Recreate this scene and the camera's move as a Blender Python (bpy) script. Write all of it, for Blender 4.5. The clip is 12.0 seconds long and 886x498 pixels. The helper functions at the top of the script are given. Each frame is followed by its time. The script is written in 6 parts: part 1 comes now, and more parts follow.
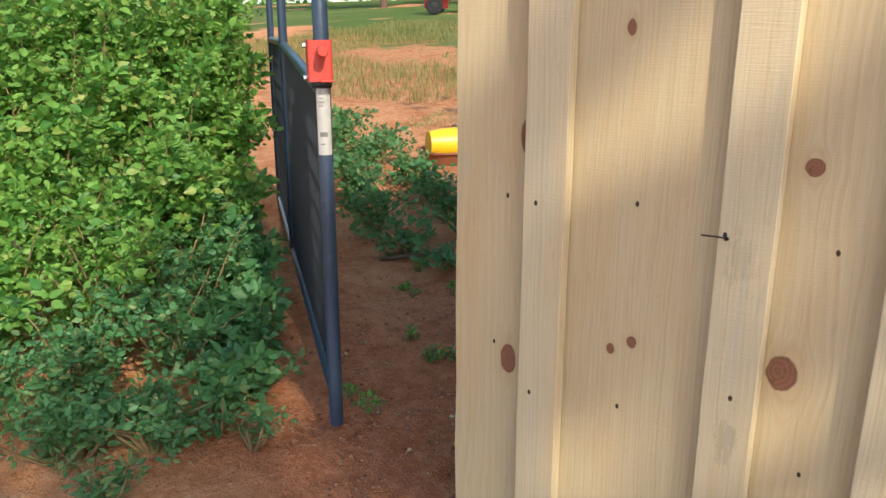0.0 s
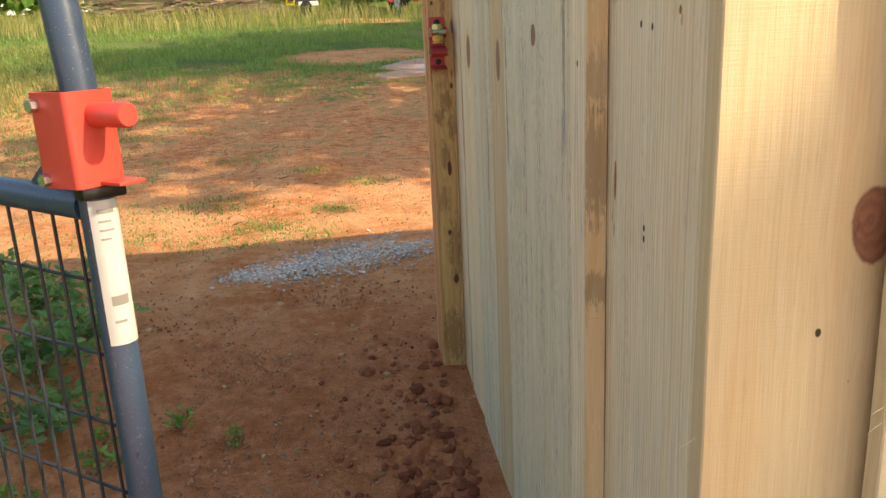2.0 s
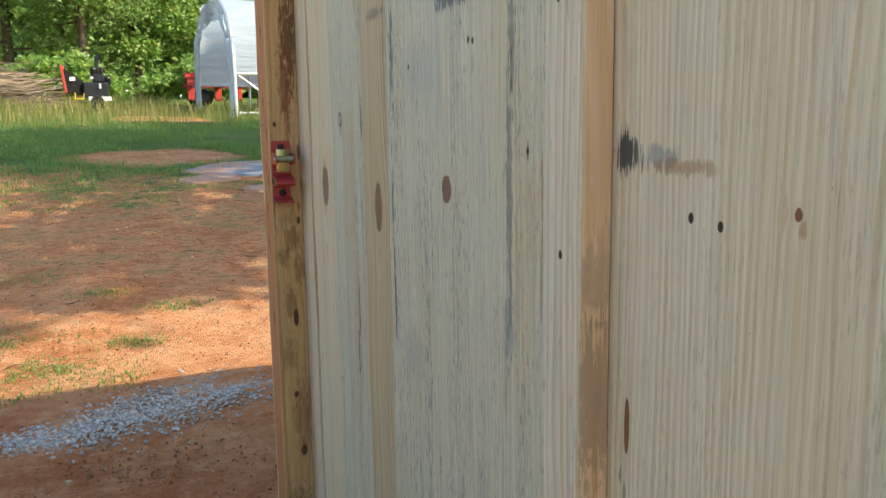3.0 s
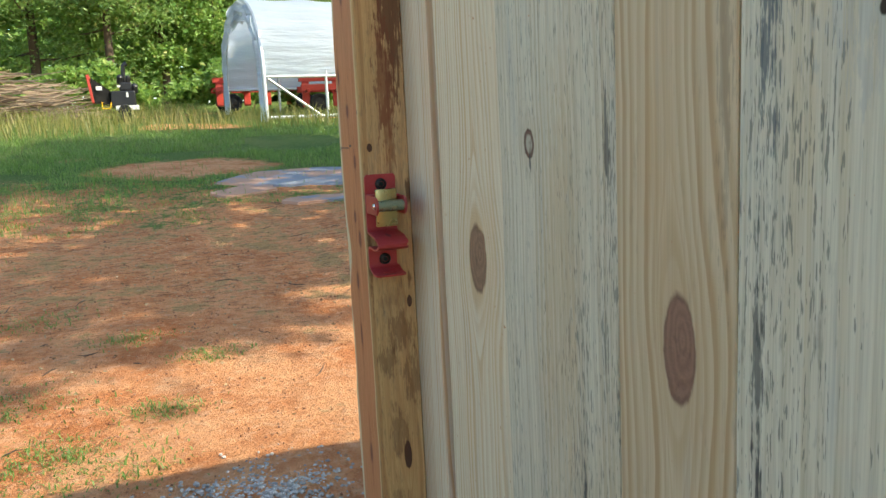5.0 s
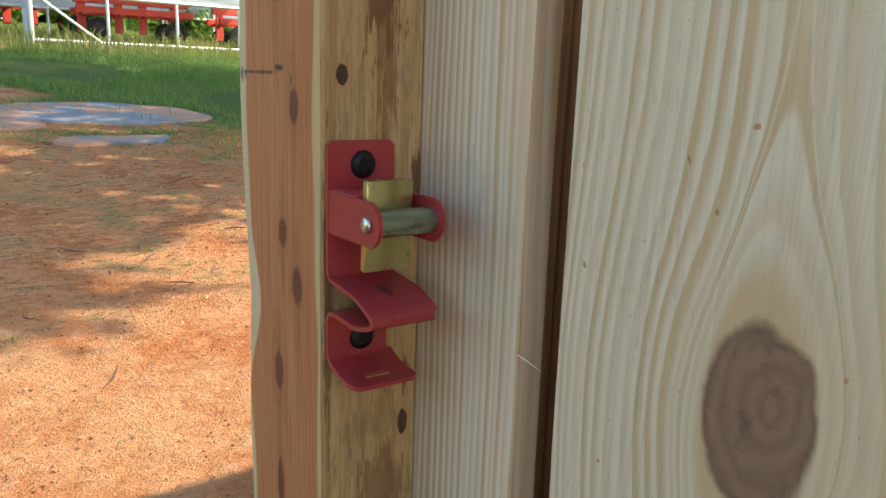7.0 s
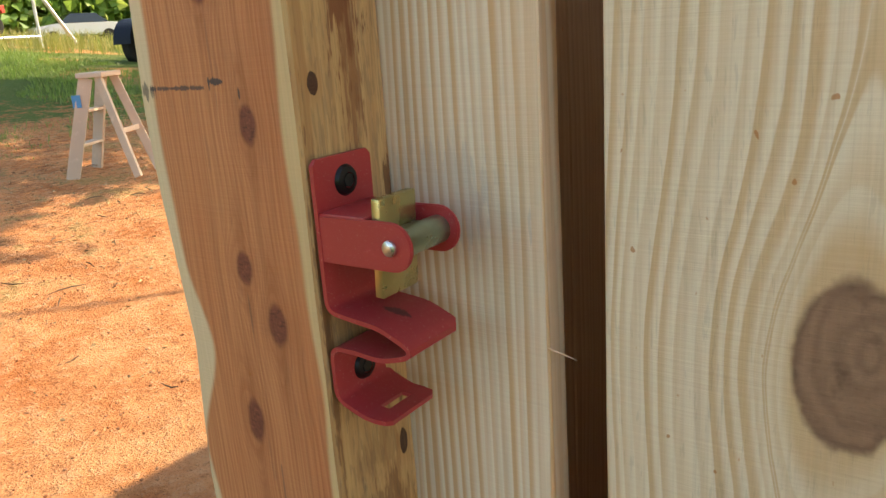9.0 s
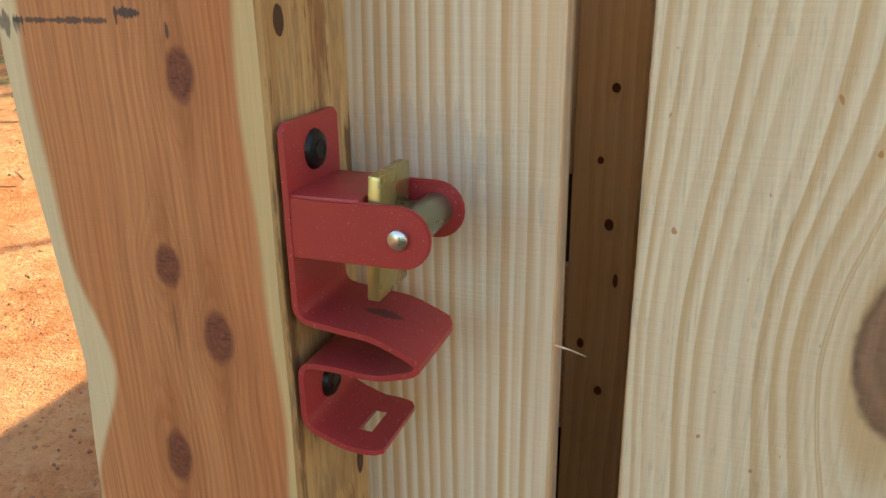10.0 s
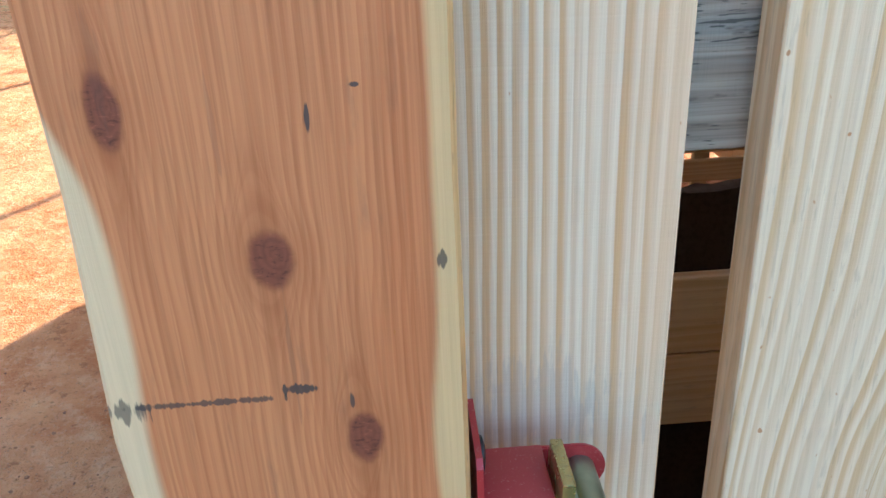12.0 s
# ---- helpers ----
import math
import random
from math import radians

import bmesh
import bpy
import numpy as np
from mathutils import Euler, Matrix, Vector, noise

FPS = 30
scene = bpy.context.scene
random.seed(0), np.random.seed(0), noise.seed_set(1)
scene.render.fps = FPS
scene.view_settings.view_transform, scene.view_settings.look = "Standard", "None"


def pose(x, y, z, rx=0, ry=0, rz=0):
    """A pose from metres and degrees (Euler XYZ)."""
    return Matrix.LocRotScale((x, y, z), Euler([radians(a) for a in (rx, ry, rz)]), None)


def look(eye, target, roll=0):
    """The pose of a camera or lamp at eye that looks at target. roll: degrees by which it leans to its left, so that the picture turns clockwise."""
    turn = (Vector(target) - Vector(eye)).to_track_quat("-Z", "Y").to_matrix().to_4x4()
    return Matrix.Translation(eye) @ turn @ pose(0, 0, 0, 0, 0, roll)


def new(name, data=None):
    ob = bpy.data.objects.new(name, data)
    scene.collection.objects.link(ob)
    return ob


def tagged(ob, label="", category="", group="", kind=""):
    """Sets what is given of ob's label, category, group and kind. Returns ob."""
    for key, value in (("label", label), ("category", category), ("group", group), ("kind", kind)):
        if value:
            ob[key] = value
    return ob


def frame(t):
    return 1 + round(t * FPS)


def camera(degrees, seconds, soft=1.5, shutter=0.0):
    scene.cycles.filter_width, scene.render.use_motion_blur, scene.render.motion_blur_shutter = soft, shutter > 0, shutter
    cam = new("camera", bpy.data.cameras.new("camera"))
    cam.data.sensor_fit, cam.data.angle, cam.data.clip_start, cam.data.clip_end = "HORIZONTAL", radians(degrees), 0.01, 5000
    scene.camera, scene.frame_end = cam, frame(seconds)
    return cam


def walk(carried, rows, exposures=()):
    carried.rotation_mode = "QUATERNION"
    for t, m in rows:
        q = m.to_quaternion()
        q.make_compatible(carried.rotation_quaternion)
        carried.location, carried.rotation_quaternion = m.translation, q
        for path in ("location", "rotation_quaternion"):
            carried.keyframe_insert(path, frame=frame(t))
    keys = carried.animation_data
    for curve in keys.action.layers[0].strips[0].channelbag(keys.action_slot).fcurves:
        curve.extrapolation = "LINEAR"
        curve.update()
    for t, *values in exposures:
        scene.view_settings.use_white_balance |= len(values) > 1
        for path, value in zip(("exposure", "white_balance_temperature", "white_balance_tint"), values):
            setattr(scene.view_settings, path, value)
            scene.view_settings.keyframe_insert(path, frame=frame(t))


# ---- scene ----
cam = camera(59.3, 12.0)
METRES, EYE, TILT, LEAN, TURN = 4.9, 1.34, 0.0, 0.0, 38.7
ROWS = [
    (0.0, 0.0, 0.0, 0.0, 0.01, -15.8, -0.02),
    (0.5, -0.0596, 0.0661, -0.0099, -13.1, -16.75, -1.92),
    (1.0, -0.1102, 0.1328, -0.0085, -23.29, -17.06, -1.65),
    (1.5, -0.1489, 0.2123, 0.0016, -29.32, -15.25, 1.36),
    (2.0, -0.1609, 0.2813, 0.0026, -46.82, -15.27, 2.6),
    (2.5, -0.1342, 0.3279, 0.0099, -58.47, -13.53, 2.78),
    (3.0, -0.1053, 0.3692, 0.021, -61.04, -8.61, 0.87),
    (3.5, -0.0959, 0.4091, 0.0291, -60.7, -6.51, -0.92),
    (5.5, 0.0766, 0.5568, 0.0322, -59.49, -10.23, 3.8),
    (6.0, 0.1139, 0.5896, 0.0248, -60.54, -11.5, 4.18),
    (6.5, 0.1506, 0.6256, 0.0257, -63.34, -11.67, 3.23),
    (7.0, 0.1565, 0.6461, 0.0266, -73.77, -12.43, -1.81),
    (9.0, 0.1614, 0.684, 0.0324, -93.78, -15.8, 3.84),
    (9.5, 0.1804, 0.6967, 0.0323, -97.79, -16.84, 1.57),
    (10.0, 0.187, 0.7057, 0.0315, -109.03, -20.04, 0.74),
    (10.5, 0.2132, 0.7106, 0.0306, -120.71, -22.18, 0.27),
    (11.0, 0.2269, 0.7205, 0.0343, -136.95, -24.0, 1.42),
    (11.5, 0.2249, 0.7325, 0.0503, -145.56, -25.54, 3.96),
    (12.0, 0.221, 0.7389, 0.0689, -132.29, -24.6, 2.55),
]
walk(cam, [(t, pose(0, 0, EYE, TILT, LEAN, TURN) @ pose(METRES * x, METRES * y, METRES * z, 90 + pitch, roll, yaw)) for t, x, y, z, yaw, pitch, roll in ROWS], exposures=[(0.0, 0.92, 6400, 8), (1.0, 1.12, 6900, 10), (1.5, 1.37, 7500, 10), (2.0, 1.52, 8300, 10), (2.5, 1.50, 8000, 9), (3.0, 1.45, 6800, 5), (3.5, 1.45, 6400, 0), (5.5, 1.45, 6800, 3), (6.0, 1.47, 6800, 4), (7.0, 1.50, 6900, 4), (9.0, 1.68, 8500, 10), (9.5, 1.72, 8800, 10), (10.0, 1.85, 8400, 10), (10.5, 2.15, 7200, 8), (11.0, 2.35, 5900, 3), (11.5, 2.30, 6000, 6), (12.0, 2.25, 6100, 9)])
# ---- light ----
SUN_FROM = Vector((0.88, -0.47, 0.0)).normalized()
SUN_EL = radians(37.5)
world = bpy.data.worlds.new("sky")
scene.world = world
world.use_nodes = True
wn = world.node_tree
for n in list(wn.nodes):
    wn.nodes.remove(n)
sky = wn.nodes.new("ShaderNodeTexSky")
sky.sky_type = "NISHITA"
sky.sun_disc = False
sky.sun_elevation = SUN_EL
sky.sun_rotation = math.atan2(SUN_FROM.x, SUN_FROM.y)
sky.air_density, sky.dust_density, sky.ozone_density = 1.0, 1.3, 1.1
bg = wn.nodes.new("ShaderNodeBackground")
bg.inputs["Strength"].default_value = 0.15
wout = wn.nodes.new("ShaderNodeOutputWorld")
wn.links.new(sky.outputs[0], bg.inputs[0])
wn.links.new(bg.outputs[0], wout.inputs[0])
sun_data = bpy.data.lights.new("sun", "SUN")
sun_data.energy, sun_data.angle, sun_data.color = 3.0, radians(0.6), (1.0, 0.88, 0.70)
sun = new("sun", sun_data)
sun_dir = Vector((SUN_FROM.x * math.cos(SUN_EL), SUN_FROM.y * math.cos(SUN_EL), math.sin(SUN_EL)))
sun.matrix_world = look(sun_dir * 60, (0, 0, 0))

# ---- material helpers ----


class Nodes:
    """Short writing for a node material."""

    def __init__(self, name):
        self.mat = bpy.data.materials.new(name)
        self.mat.use_nodes = True
        self.t = self.mat.node_tree
        for n in list(self.t.nodes):
            self.t.nodes.remove(n)
        self.bsdf = self.t.nodes.new("ShaderNodeBsdfPrincipled")
        out = self.t.nodes.new("ShaderNodeOutputMaterial")
        self.t.links.new(self.bsdf.outputs[0], out.inputs[0])

    def put(self, socket, v):
        if isinstance(v, bpy.types.NodeSocket):
            self.t.links.new(v, socket)
        elif v is not None:
            if hasattr(socket.default_value, "__len__") and len(socket.default_value) == 4 and len(v) == 3:
                v = (*v, 1.0)
            socket.default_value = v

    def m(self, op, a, b=None, c=None, clamp=False):
        n = self.t.nodes.new("ShaderNodeMath")
        n.operation, n.use_clamp = op, clamp
        for s, v in zip(n.inputs, (a, b, c)):
            self.put(s, v)
        return n.outputs[0]

    def step(self, v, lo, hi, a=0.0, b=1.0):
        n = self.t.nodes.new("ShaderNodeMapRange")
        n.interpolation_type = "SMOOTHSTEP"
        for s, x in zip(n.inputs, (v, lo, hi, a, b)):
            self.put(s, x)
        return n.outputs[0]

    def xyz(self, x, y, z):
        n = self.t.nodes.new("ShaderNodeCombineXYZ")
        for s, v in zip(n.inputs, (x, y, z)):
            self.put(s, v)
        return n.outputs[0]

    def pos(self):
        return self.t.nodes.new("ShaderNodeNewGeometry").outputs["Position"]

    def obj(self):
        return self.t.nodes.new("ShaderNodeTexCoord").outputs["Object"]

    def split(self, v):
        n = self.t.nodes.new("ShaderNodeSeparateXYZ")
        self.put(n.inputs[0], v)
        return n.outputs[0], n.outputs[1], n.outputs[2]

    def noise(self, v, scale, detail=3.0, rough=0.55, dist=0.0):
        n = self.t.nodes.new("ShaderNodeTexNoise")
        self.put(n.inputs["Vector"], v)
        self.put(n.inputs["Scale"], scale)
        self.put(n.inputs["Detail"], detail)
        self.put(n.inputs["Roughness"], rough)
        self.put(n.inputs["Distortion"], dist)
        return n.outputs[0]

    def voronoi(self, v, scale, feature="F1"):
        n = self.t.nodes.new("ShaderNodeTexVoronoi")
        n.feature = feature
        self.put(n.inputs["Vector"], v)
        self.put(n.inputs["Scale"], scale)
        return n.outputs["Distance"], n.outputs["Color"]

    def mix(self, f, a, b, kind="MIX"):
        n = self.t.nodes.new("ShaderNodeMix")
        n.data_type, n.blend_type = "RGBA", kind
        self.put(n.inputs[0], f)
        self.put(n.inputs[6], a)
        self.put(n.inputs[7], b)
        return n.outputs[2]

    def random(self):
        return self.t.nodes.new("ShaderNodeObjectInfo").outputs["Random"]

    def island(self):
        return self.t.nodes.new("ShaderNodeNewGeometry").outputs["Random Per Island"]

    def finish(self, colour, rough=0.7, bump=None, strength=0.3, distance=0.002, metal=0.0, spec=None):
        self.put(self.bsdf.inputs["Base Color"], colour)
        self.put(self.bsdf.inputs["Roughness"], rough)
        self.put(self.bsdf.inputs["Metallic"], metal)
        if spec is not None:
            self.put(self.bsdf.inputs["Specular IOR Level"], spec)
        if bump is not None:
            n = self.t.nodes.new("ShaderNodeBump")
            self.put(n.inputs["Strength"], strength)
            self.put(n.inputs["Distance"], distance)
            self.put(n.inputs["Height"], bump)
            self.t.links.new(n.outputs[0], self.bsdf.inputs["Normal"])
        return self.mat


def wood(name, axis, light, dark, rings=170.0, contrast=0.6, knots=(), grey=0.15, streak=0.2, saw=0.3, seed=0.0, sap=None, marks=(), holes=(), knot_colour=(0.19, 0.085, 0.048), wander=0.02, fib=0.2, lie=False, relief=0.08, knot_soft=0.0, dash=0.0, fleck=0.77, loose=()):
    """Sawn wood with upright grain. axis: 0 or 1, the level way across the board. knots: (across, height, half width, half height).
    loose: numbers of the knots that are dark-rimmed and pale inside. dash: short black stain dashes. marks: smudges (across, height, half width, half height, strength, colour). holes: small dark nail holes (across, height)."""
    k = Nodes(name)
    x, y, z = k.split(k.pos())
    u, o = (x, y)[axis], (y, x)[axis]
    if lie:
        u, z = z, u

    def at(shift, mul=20.0):
        return k.m("MULTIPLY_ADD", o, mul, seed + shift)
    low = k.noise(k.xyz(k.m("MULTIPLY", u, 3.0), at(0, 5.0), k.m("MULTIPLY", z, 0.55)), 1.6, 2.0)
    ph = k.m("ADD", u, k.m("MULTIPLY", k.m("SUBTRACT", low, 0.5), wander * 4))
    mid = k.noise(k.xyz(k.m("MULTIPLY", u, 12.0), seed + 3, k.m("MULTIPLY", z, 3.0)), 1.5, 3.0)
    ph = k.m("ADD", ph, k.m("MULTIPLY", k.m("SUBTRACT", mid, 0.5), wander * 0.35))
    fine = k.noise(k.xyz(k.m("MULTIPLY", u, 60.0), at(0, 60.0), k.m("MULTIPLY", z, 45.0)), 1.0, 3.0)
    kn_mask, kn_ring, halo, rim, pale = None, None, None, None, None
    for number, (ku, kv, ru, rv) in enumerate(knots):
        du = k.m("DIVIDE", k.m("SUBTRACT", ph, ku), ru)
        dv = k.m("DIVIDE", k.m("SUBTRACT", z, kv), rv)
        g = k.m("MULTIPLY", k.m("EXPONENT", k.m("MULTIPLY", k.m("MULTIPLY", dv, dv), -0.16)), 1.2)
        split = k.m("SUBTRACT", k.m("MULTIPLY", du, du), k.m("MULTIPLY", g, g))
        flow = k.m("MULTIPLY", k.m("SIGN", du), k.m("SQRT", k.m("MAXIMUM", split, 0.0)))
        flow = k.m("ADD", flow, k.m("SQRT", k.m("MAXIMUM", k.m("MULTIPLY", split, -1.0), 0.0)))
        ph = k.m("ADD", k.m("MULTIPLY", flow, ru), ku)
        du0 = k.m("DIVIDE", k.m("SUBTRACT", u, ku), ru)
        r = k.m("SQRT", k.m("ADD", k.m("MULTIPLY", du0, du0), k.m("MULTIPLY", dv, dv)))
        rough_edge = k.noise(k.xyz(k.m("MULTIPLY", du0, 1.3), seed + ku * 9, k.m("MULTIPLY", dv, 1.1)), 1.0, 3.0)
        r = k.m("ADD", r, k.m("MULTIPLY", k.m("SUBTRACT", rough_edge, 0.5), 0.32))
        rr = k.m("ADD", r, k.m("MULTIPLY", k.m("SUBTRACT", fine, 0.5), 0.45 if ru < 0.015 else 0.2))
        mask = k.step(rr, 1.06 + knot_soft * 0.12, 0.9 - knot_soft * 0.35)
        pu, pv = k.m("ADD", du0, 0.22), k.m("SUBTRACT", dv, 0.16)
        pith = k.m("SQRT", k.m("ADD", k.m("MULTIPLY", pu, pu), k.m("MULTIPLY", pv, pv)))
        pith = k.m("ADD", pith, k.m("MULTIPLY", rough_edge, 0.7))
        ring = k.m("MULTIPLY", k.m("ADD", k.m("SINE", k.m("MULTIPLY", pith, 21.0)), 1.0), 0.36)
        edge = k.m("MULTIPLY", k.step(rr, 0.8, 1.0), mask)
        rim = edge if rim is None else k.m("MAXIMUM", rim, edge)
        if number in loose:
            inner = k.m("MULTIPLY", k.step(rr, 0.72, 0.52), k.step(rough_edge, 0.3, 0.55))
            pale = inner if pale is None else k.m("MAXIMUM", pale, inner)
        hl = k.step(rr, 2.6, 0.9)
        if knot_soft:
            tail = k.m("ADD", k.m("MULTIPLY", k.m("MULTIPLY", du0, du0), 2.2), k.m("MULTIPLY", k.m("MULTIPLY", dv, dv), 0.09))
            hl = k.m("MAXIMUM", k.m("MULTIPLY", hl, 0.6), k.m("MULTIPLY", k.m("EXPONENT", k.m("MULTIPLY", tail, -1.0)), k.m("MULTIPLY_ADD", fine, 2.2, 0.3)), clamp=True)
        kn_mask = mask if kn_mask is None else k.m("MAXIMUM", kn_mask, mask)
        kn_ring = ring if kn_ring is None else k.mix(mask, kn_ring, ring)
        halo = hl if halo is None else k.m("MAXIMUM", halo, hl)
    var = k.noise(k.xyz(k.m("MULTIPLY", ph, 9.0), seed + 7, 0.0), 2.0, 2.0)
    arg = k.m("ADD", k.m("MULTIPLY", k.m("MULTIPLY_ADD", o, 0.8, ph), rings * 6.2832), k.m("MULTIPLY", var, 15.0))
    saw_tooth = k.m("FRACT", k.m("DIVIDE", arg, 6.2832))
    band = k.m("MULTIPLY", k.step(saw_tooth, 0.12, 0.75), k.step(saw_tooth, 1.0, 0.86))
    fibre = k.noise(k.xyz(k.m("MULTIPLY", u, 420.0), at(1, 420.0), k.m("MULTIPLY", z, 7.0)), 1.0, 3.0, 0.6)
    ring_id = k.t.nodes.new("ShaderNodeTexWhiteNoise")
    ring_id.noise_dimensions = "1D"
    k.put(ring_id.inputs["W"], k.m("FLOOR", k.m("DIVIDE", arg, 6.2832)))
    own = k.m("MULTIPLY_ADD", ring_id.outputs["Value"], 1.1, 0.45)
    breaks = k.m("MULTIPLY_ADD", k.noise(k.xyz(k.m("MULTIPLY", u, 50.0), seed + 51, k.m("MULTIPLY", z, 2.5)), 1.0, 3.0), 1.2, 0.4)
    own = k.m("MULTIPLY", own, breaks)
    amount = k.m("MULTIPLY", k.m("MULTIPLY", band, own), k.m("MULTIPLY_ADD", var, contrast * 1.2, contrast * 0.4), clamp=True)
    col = k.mix(amount, light, dark)
    tint = k.noise(k.xyz(k.m("MULTIPLY", u, 10.0), at(11, 30.0), k.m("MULTIPLY", z, 1.2)), 1.3, 4.0)
    col = k.mix(k.step(tint, 0.45, 0.75, 0.0, 0.45), col, [c * q for c, q in zip(dark, (1.15, 1.05, 0.9))])
    col = k.mix(k.step(fibre, 0.35, 0.75, 0.0, fib), col, [c * 0.55 for c in dark])
    st = k.noise(k.xyz(k.m("MULTIPLY", u, 26.0), at(19, 40.0), k.m("MULTIPLY", z, 1.6)), 1.4, 5.0, 0.65)
    col = k.mix(k.step(st, 0.52, 0.74, 0.0, grey), col, (0.33, 0.36, 0.35))
    sk = k.noise(k.xyz(k.m("MULTIPLY", u, 68.0), at(23, 68.0), k.m("MULTIPLY", z, 13.0)), 1.3, 4.0, 0.65)
    col = k.mix(k.step(sk, 0.58, 0.74, 0.0, streak), col, (0.085, 0.075, 0.06))
    if dash:
        zone = k.noise(k.xyz(k.m("MULTIPLY", u, 15.0), at(61, 15.0), k.m("MULTIPLY", z, 1.1)), 1.0, 3.0, 0.6)
        cut = k.noise(k.xyz(k.m("MULTIPLY", u, 400.0), at(63, 400.0), k.m("MULTIPLY", z, 42.0)), 1.0, 2.0, 0.6)
        cut = k.m("ADD", cut, k.m("MULTIPLY", k.m("SUBTRACT", zone, 0.55), 0.5))
        col = k.mix(k.step(cut, 0.58, 0.64, 0.0, dash), col, (0.055, 0.06, 0.058))
        col = k.mix(k.step(zone, 0.52, 0.72, 0.0, dash * 0.2), col, (0.30, 0.33, 0.32))
    fl = k.noise(k.xyz(k.m("MULTIPLY", u, 130.0), seed + 41, k.m("MULTIPLY", z, 85.0)), 1.0, 1.0)
    col = k.mix(k.step(fl, fleck, fleck + 0.04, 0.0, 0.75), col, (0.46, 0.17, 0.045))
    if halo is not None:
        col = k.mix(k.m("MULTIPLY", halo, 0.35 + 0.25 * knot_soft), col, [c * (1.0 - 0.35 * knot_soft) for c in dark])
        kc = k.mix(k.m("MULTIPLY", kn_ring, k.m("MULTIPLY_ADD", fine, 0.55, 0.12 * (1.0 - knot_soft))), knot_colour, [c * 1.9 for c in knot_colour])
        kc = k.mix(k.step(fine, 0.55, 0.8, 0.0, 0.7), kc, [c * 0.4 for c in knot_colour])
        crack = k.noise(k.xyz(k.m("MULTIPLY", u, 160.0), seed + 5, k.m("MULTIPLY", z, 420.0)), 1.0, 3.0, 0.7, 0.6)
        kc = k.mix(k.step(crack, 0.52, 0.66, 0.0, 0.15 + 0.5 * knot_soft), kc, [c * 0.3 for c in knot_colour])
        kc = k.mix(k.step(crack, 0.42, 0.3, 0.0, 0.1 + 0.35 * knot_soft), kc, [min(1.0, c * 2.6) for c in knot_colour])
        kc = k.mix(k.m("MULTIPLY", rim, 0.9 if loose else 0.4), kc, [c * 0.3 for c in knot_colour])
        if pale is not None:
            kc = k.mix(k.m("MULTIPLY", pale, 0.8), kc, [c * 0.75 for c in light])
        col = k.mix(kn_mask, col, kc)
    if sap:
        for start, width, sign, colour, bulges in sap:
            d = k.m("MULTIPLY", k.m("SUBTRACT", u, start), sign)
            d = k.m("ADD", d, k.m("MULTIPLY", k.m("SUBTRACT", low, 0.5), width * 1.2))
            d = k.m("ADD", d, k.m("MULTIPLY", k.m("SUBTRACT", mid, 0.5), width * 0.5))
            for bz, bs, ba in bulges:
                q = k.m("DIVIDE", k.m("SUBTRACT", z, bz), bs)
                d = k.m("SUBTRACT", d, k.m("MULTIPLY", k.m("EXPONENT", k.m("MULTIPLY", k.m("MULTIPLY", q, q), -1.0)), ba))
            col = k.mix(k.step(d, width * 1.2, width * 0.8), col, k.mix(k.step(fibre, 0.3, 0.7, 0.0, 0.35), colour, [c * 0.75 for c in colour]))
    grit_cut = k.noise(k.xyz(k.m("MULTIPLY", u, 210.0), at(67, 210.0), k.m("MULTIPLY", z, 30.0)), 1.0, 3.0, 0.65) if marks else None
    for mu, mv, ru, rv, s, *ink in marks:
        du = k.m("DIVIDE", k.m("SUBTRACT", u, mu), ru)
        dv = k.m("DIVIDE", k.m("SUBTRACT", z, mv), rv)
        r = k.m("SQRT", k.m("ADD", k.m("MULTIPLY", du, du), k.m("MULTIPLY", dv, dv)))
        r = k.m("ADD", r, k.m("MULTIPLY", k.m("SUBTRACT", fine, 0.5), 1.3))
        r = k.m("ADD", r, k.m("MULTIPLY", k.m("SUBTRACT", fibre, 0.5), 2.2))
        r = k.m("ADD", r, k.m("MULTIPLY", k.m("SUBTRACT", grit_cut, 0.5), 2.6))
        col = k.mix(k.step(r, 1.05, 0.65, 0.0, s), col, ink[0] if ink else (0.05, 0.05, 0.05))
    for hu, hv in holes:
        du = k.m("DIVIDE", k.m("SUBTRACT", u, hu), 0.0042)
        dv = k.m("DIVIDE", k.m("SUBTRACT", z, hv), 0.006)
        r = k.m("SQRT", k.m("ADD", k.m("MULTIPLY", du, du), k.m("MULTIPLY", dv, dv)))
        col = k.mix(k.step(k.m("ADD", r, k.m("MULTIPLY", fine, 0.5)), 1.35, 0.95), col, (0.04, 0.025, 0.015))
    teeth = k.noise(k.xyz(k.m("MULTIPLY", u, 16.0), seed + 31, k.m("MULTIPLY", z, 330.0)), 1.0, 2.0)
    h = k.m("ADD", k.m("MULTIPLY", band, relief), k.m("MULTIPLY", fibre, 0.5))
    h = k.m("ADD", h, k.m("MULTIPLY", teeth, saw))
    return k.finish(col, k.m("MULTIPLY_ADD", fibre, 0.25, 0.5), h, 0.55, 0.0016, spec=0.3)


def part(name, bm, material, parent=None, label=""):
    me = bpy.data.meshes.new(name)
    bm.to_mesh(me)
    bm.free()
    for mat in material if isinstance(material, (list, tuple)) else [material]:
        me.materials.append(mat)
    ob = new(name, me)
    if parent is not None:
        ob.parent = parent
    if label:
        ob["label"] = label
    return ob


def thing(name, label, category, at=(0, 0, 0), group="", kind=""):
    ob = new(name)
    ob.empty_display_size = 0.1
    ob.location = at
    return tagged(ob, label, category, group, kind)


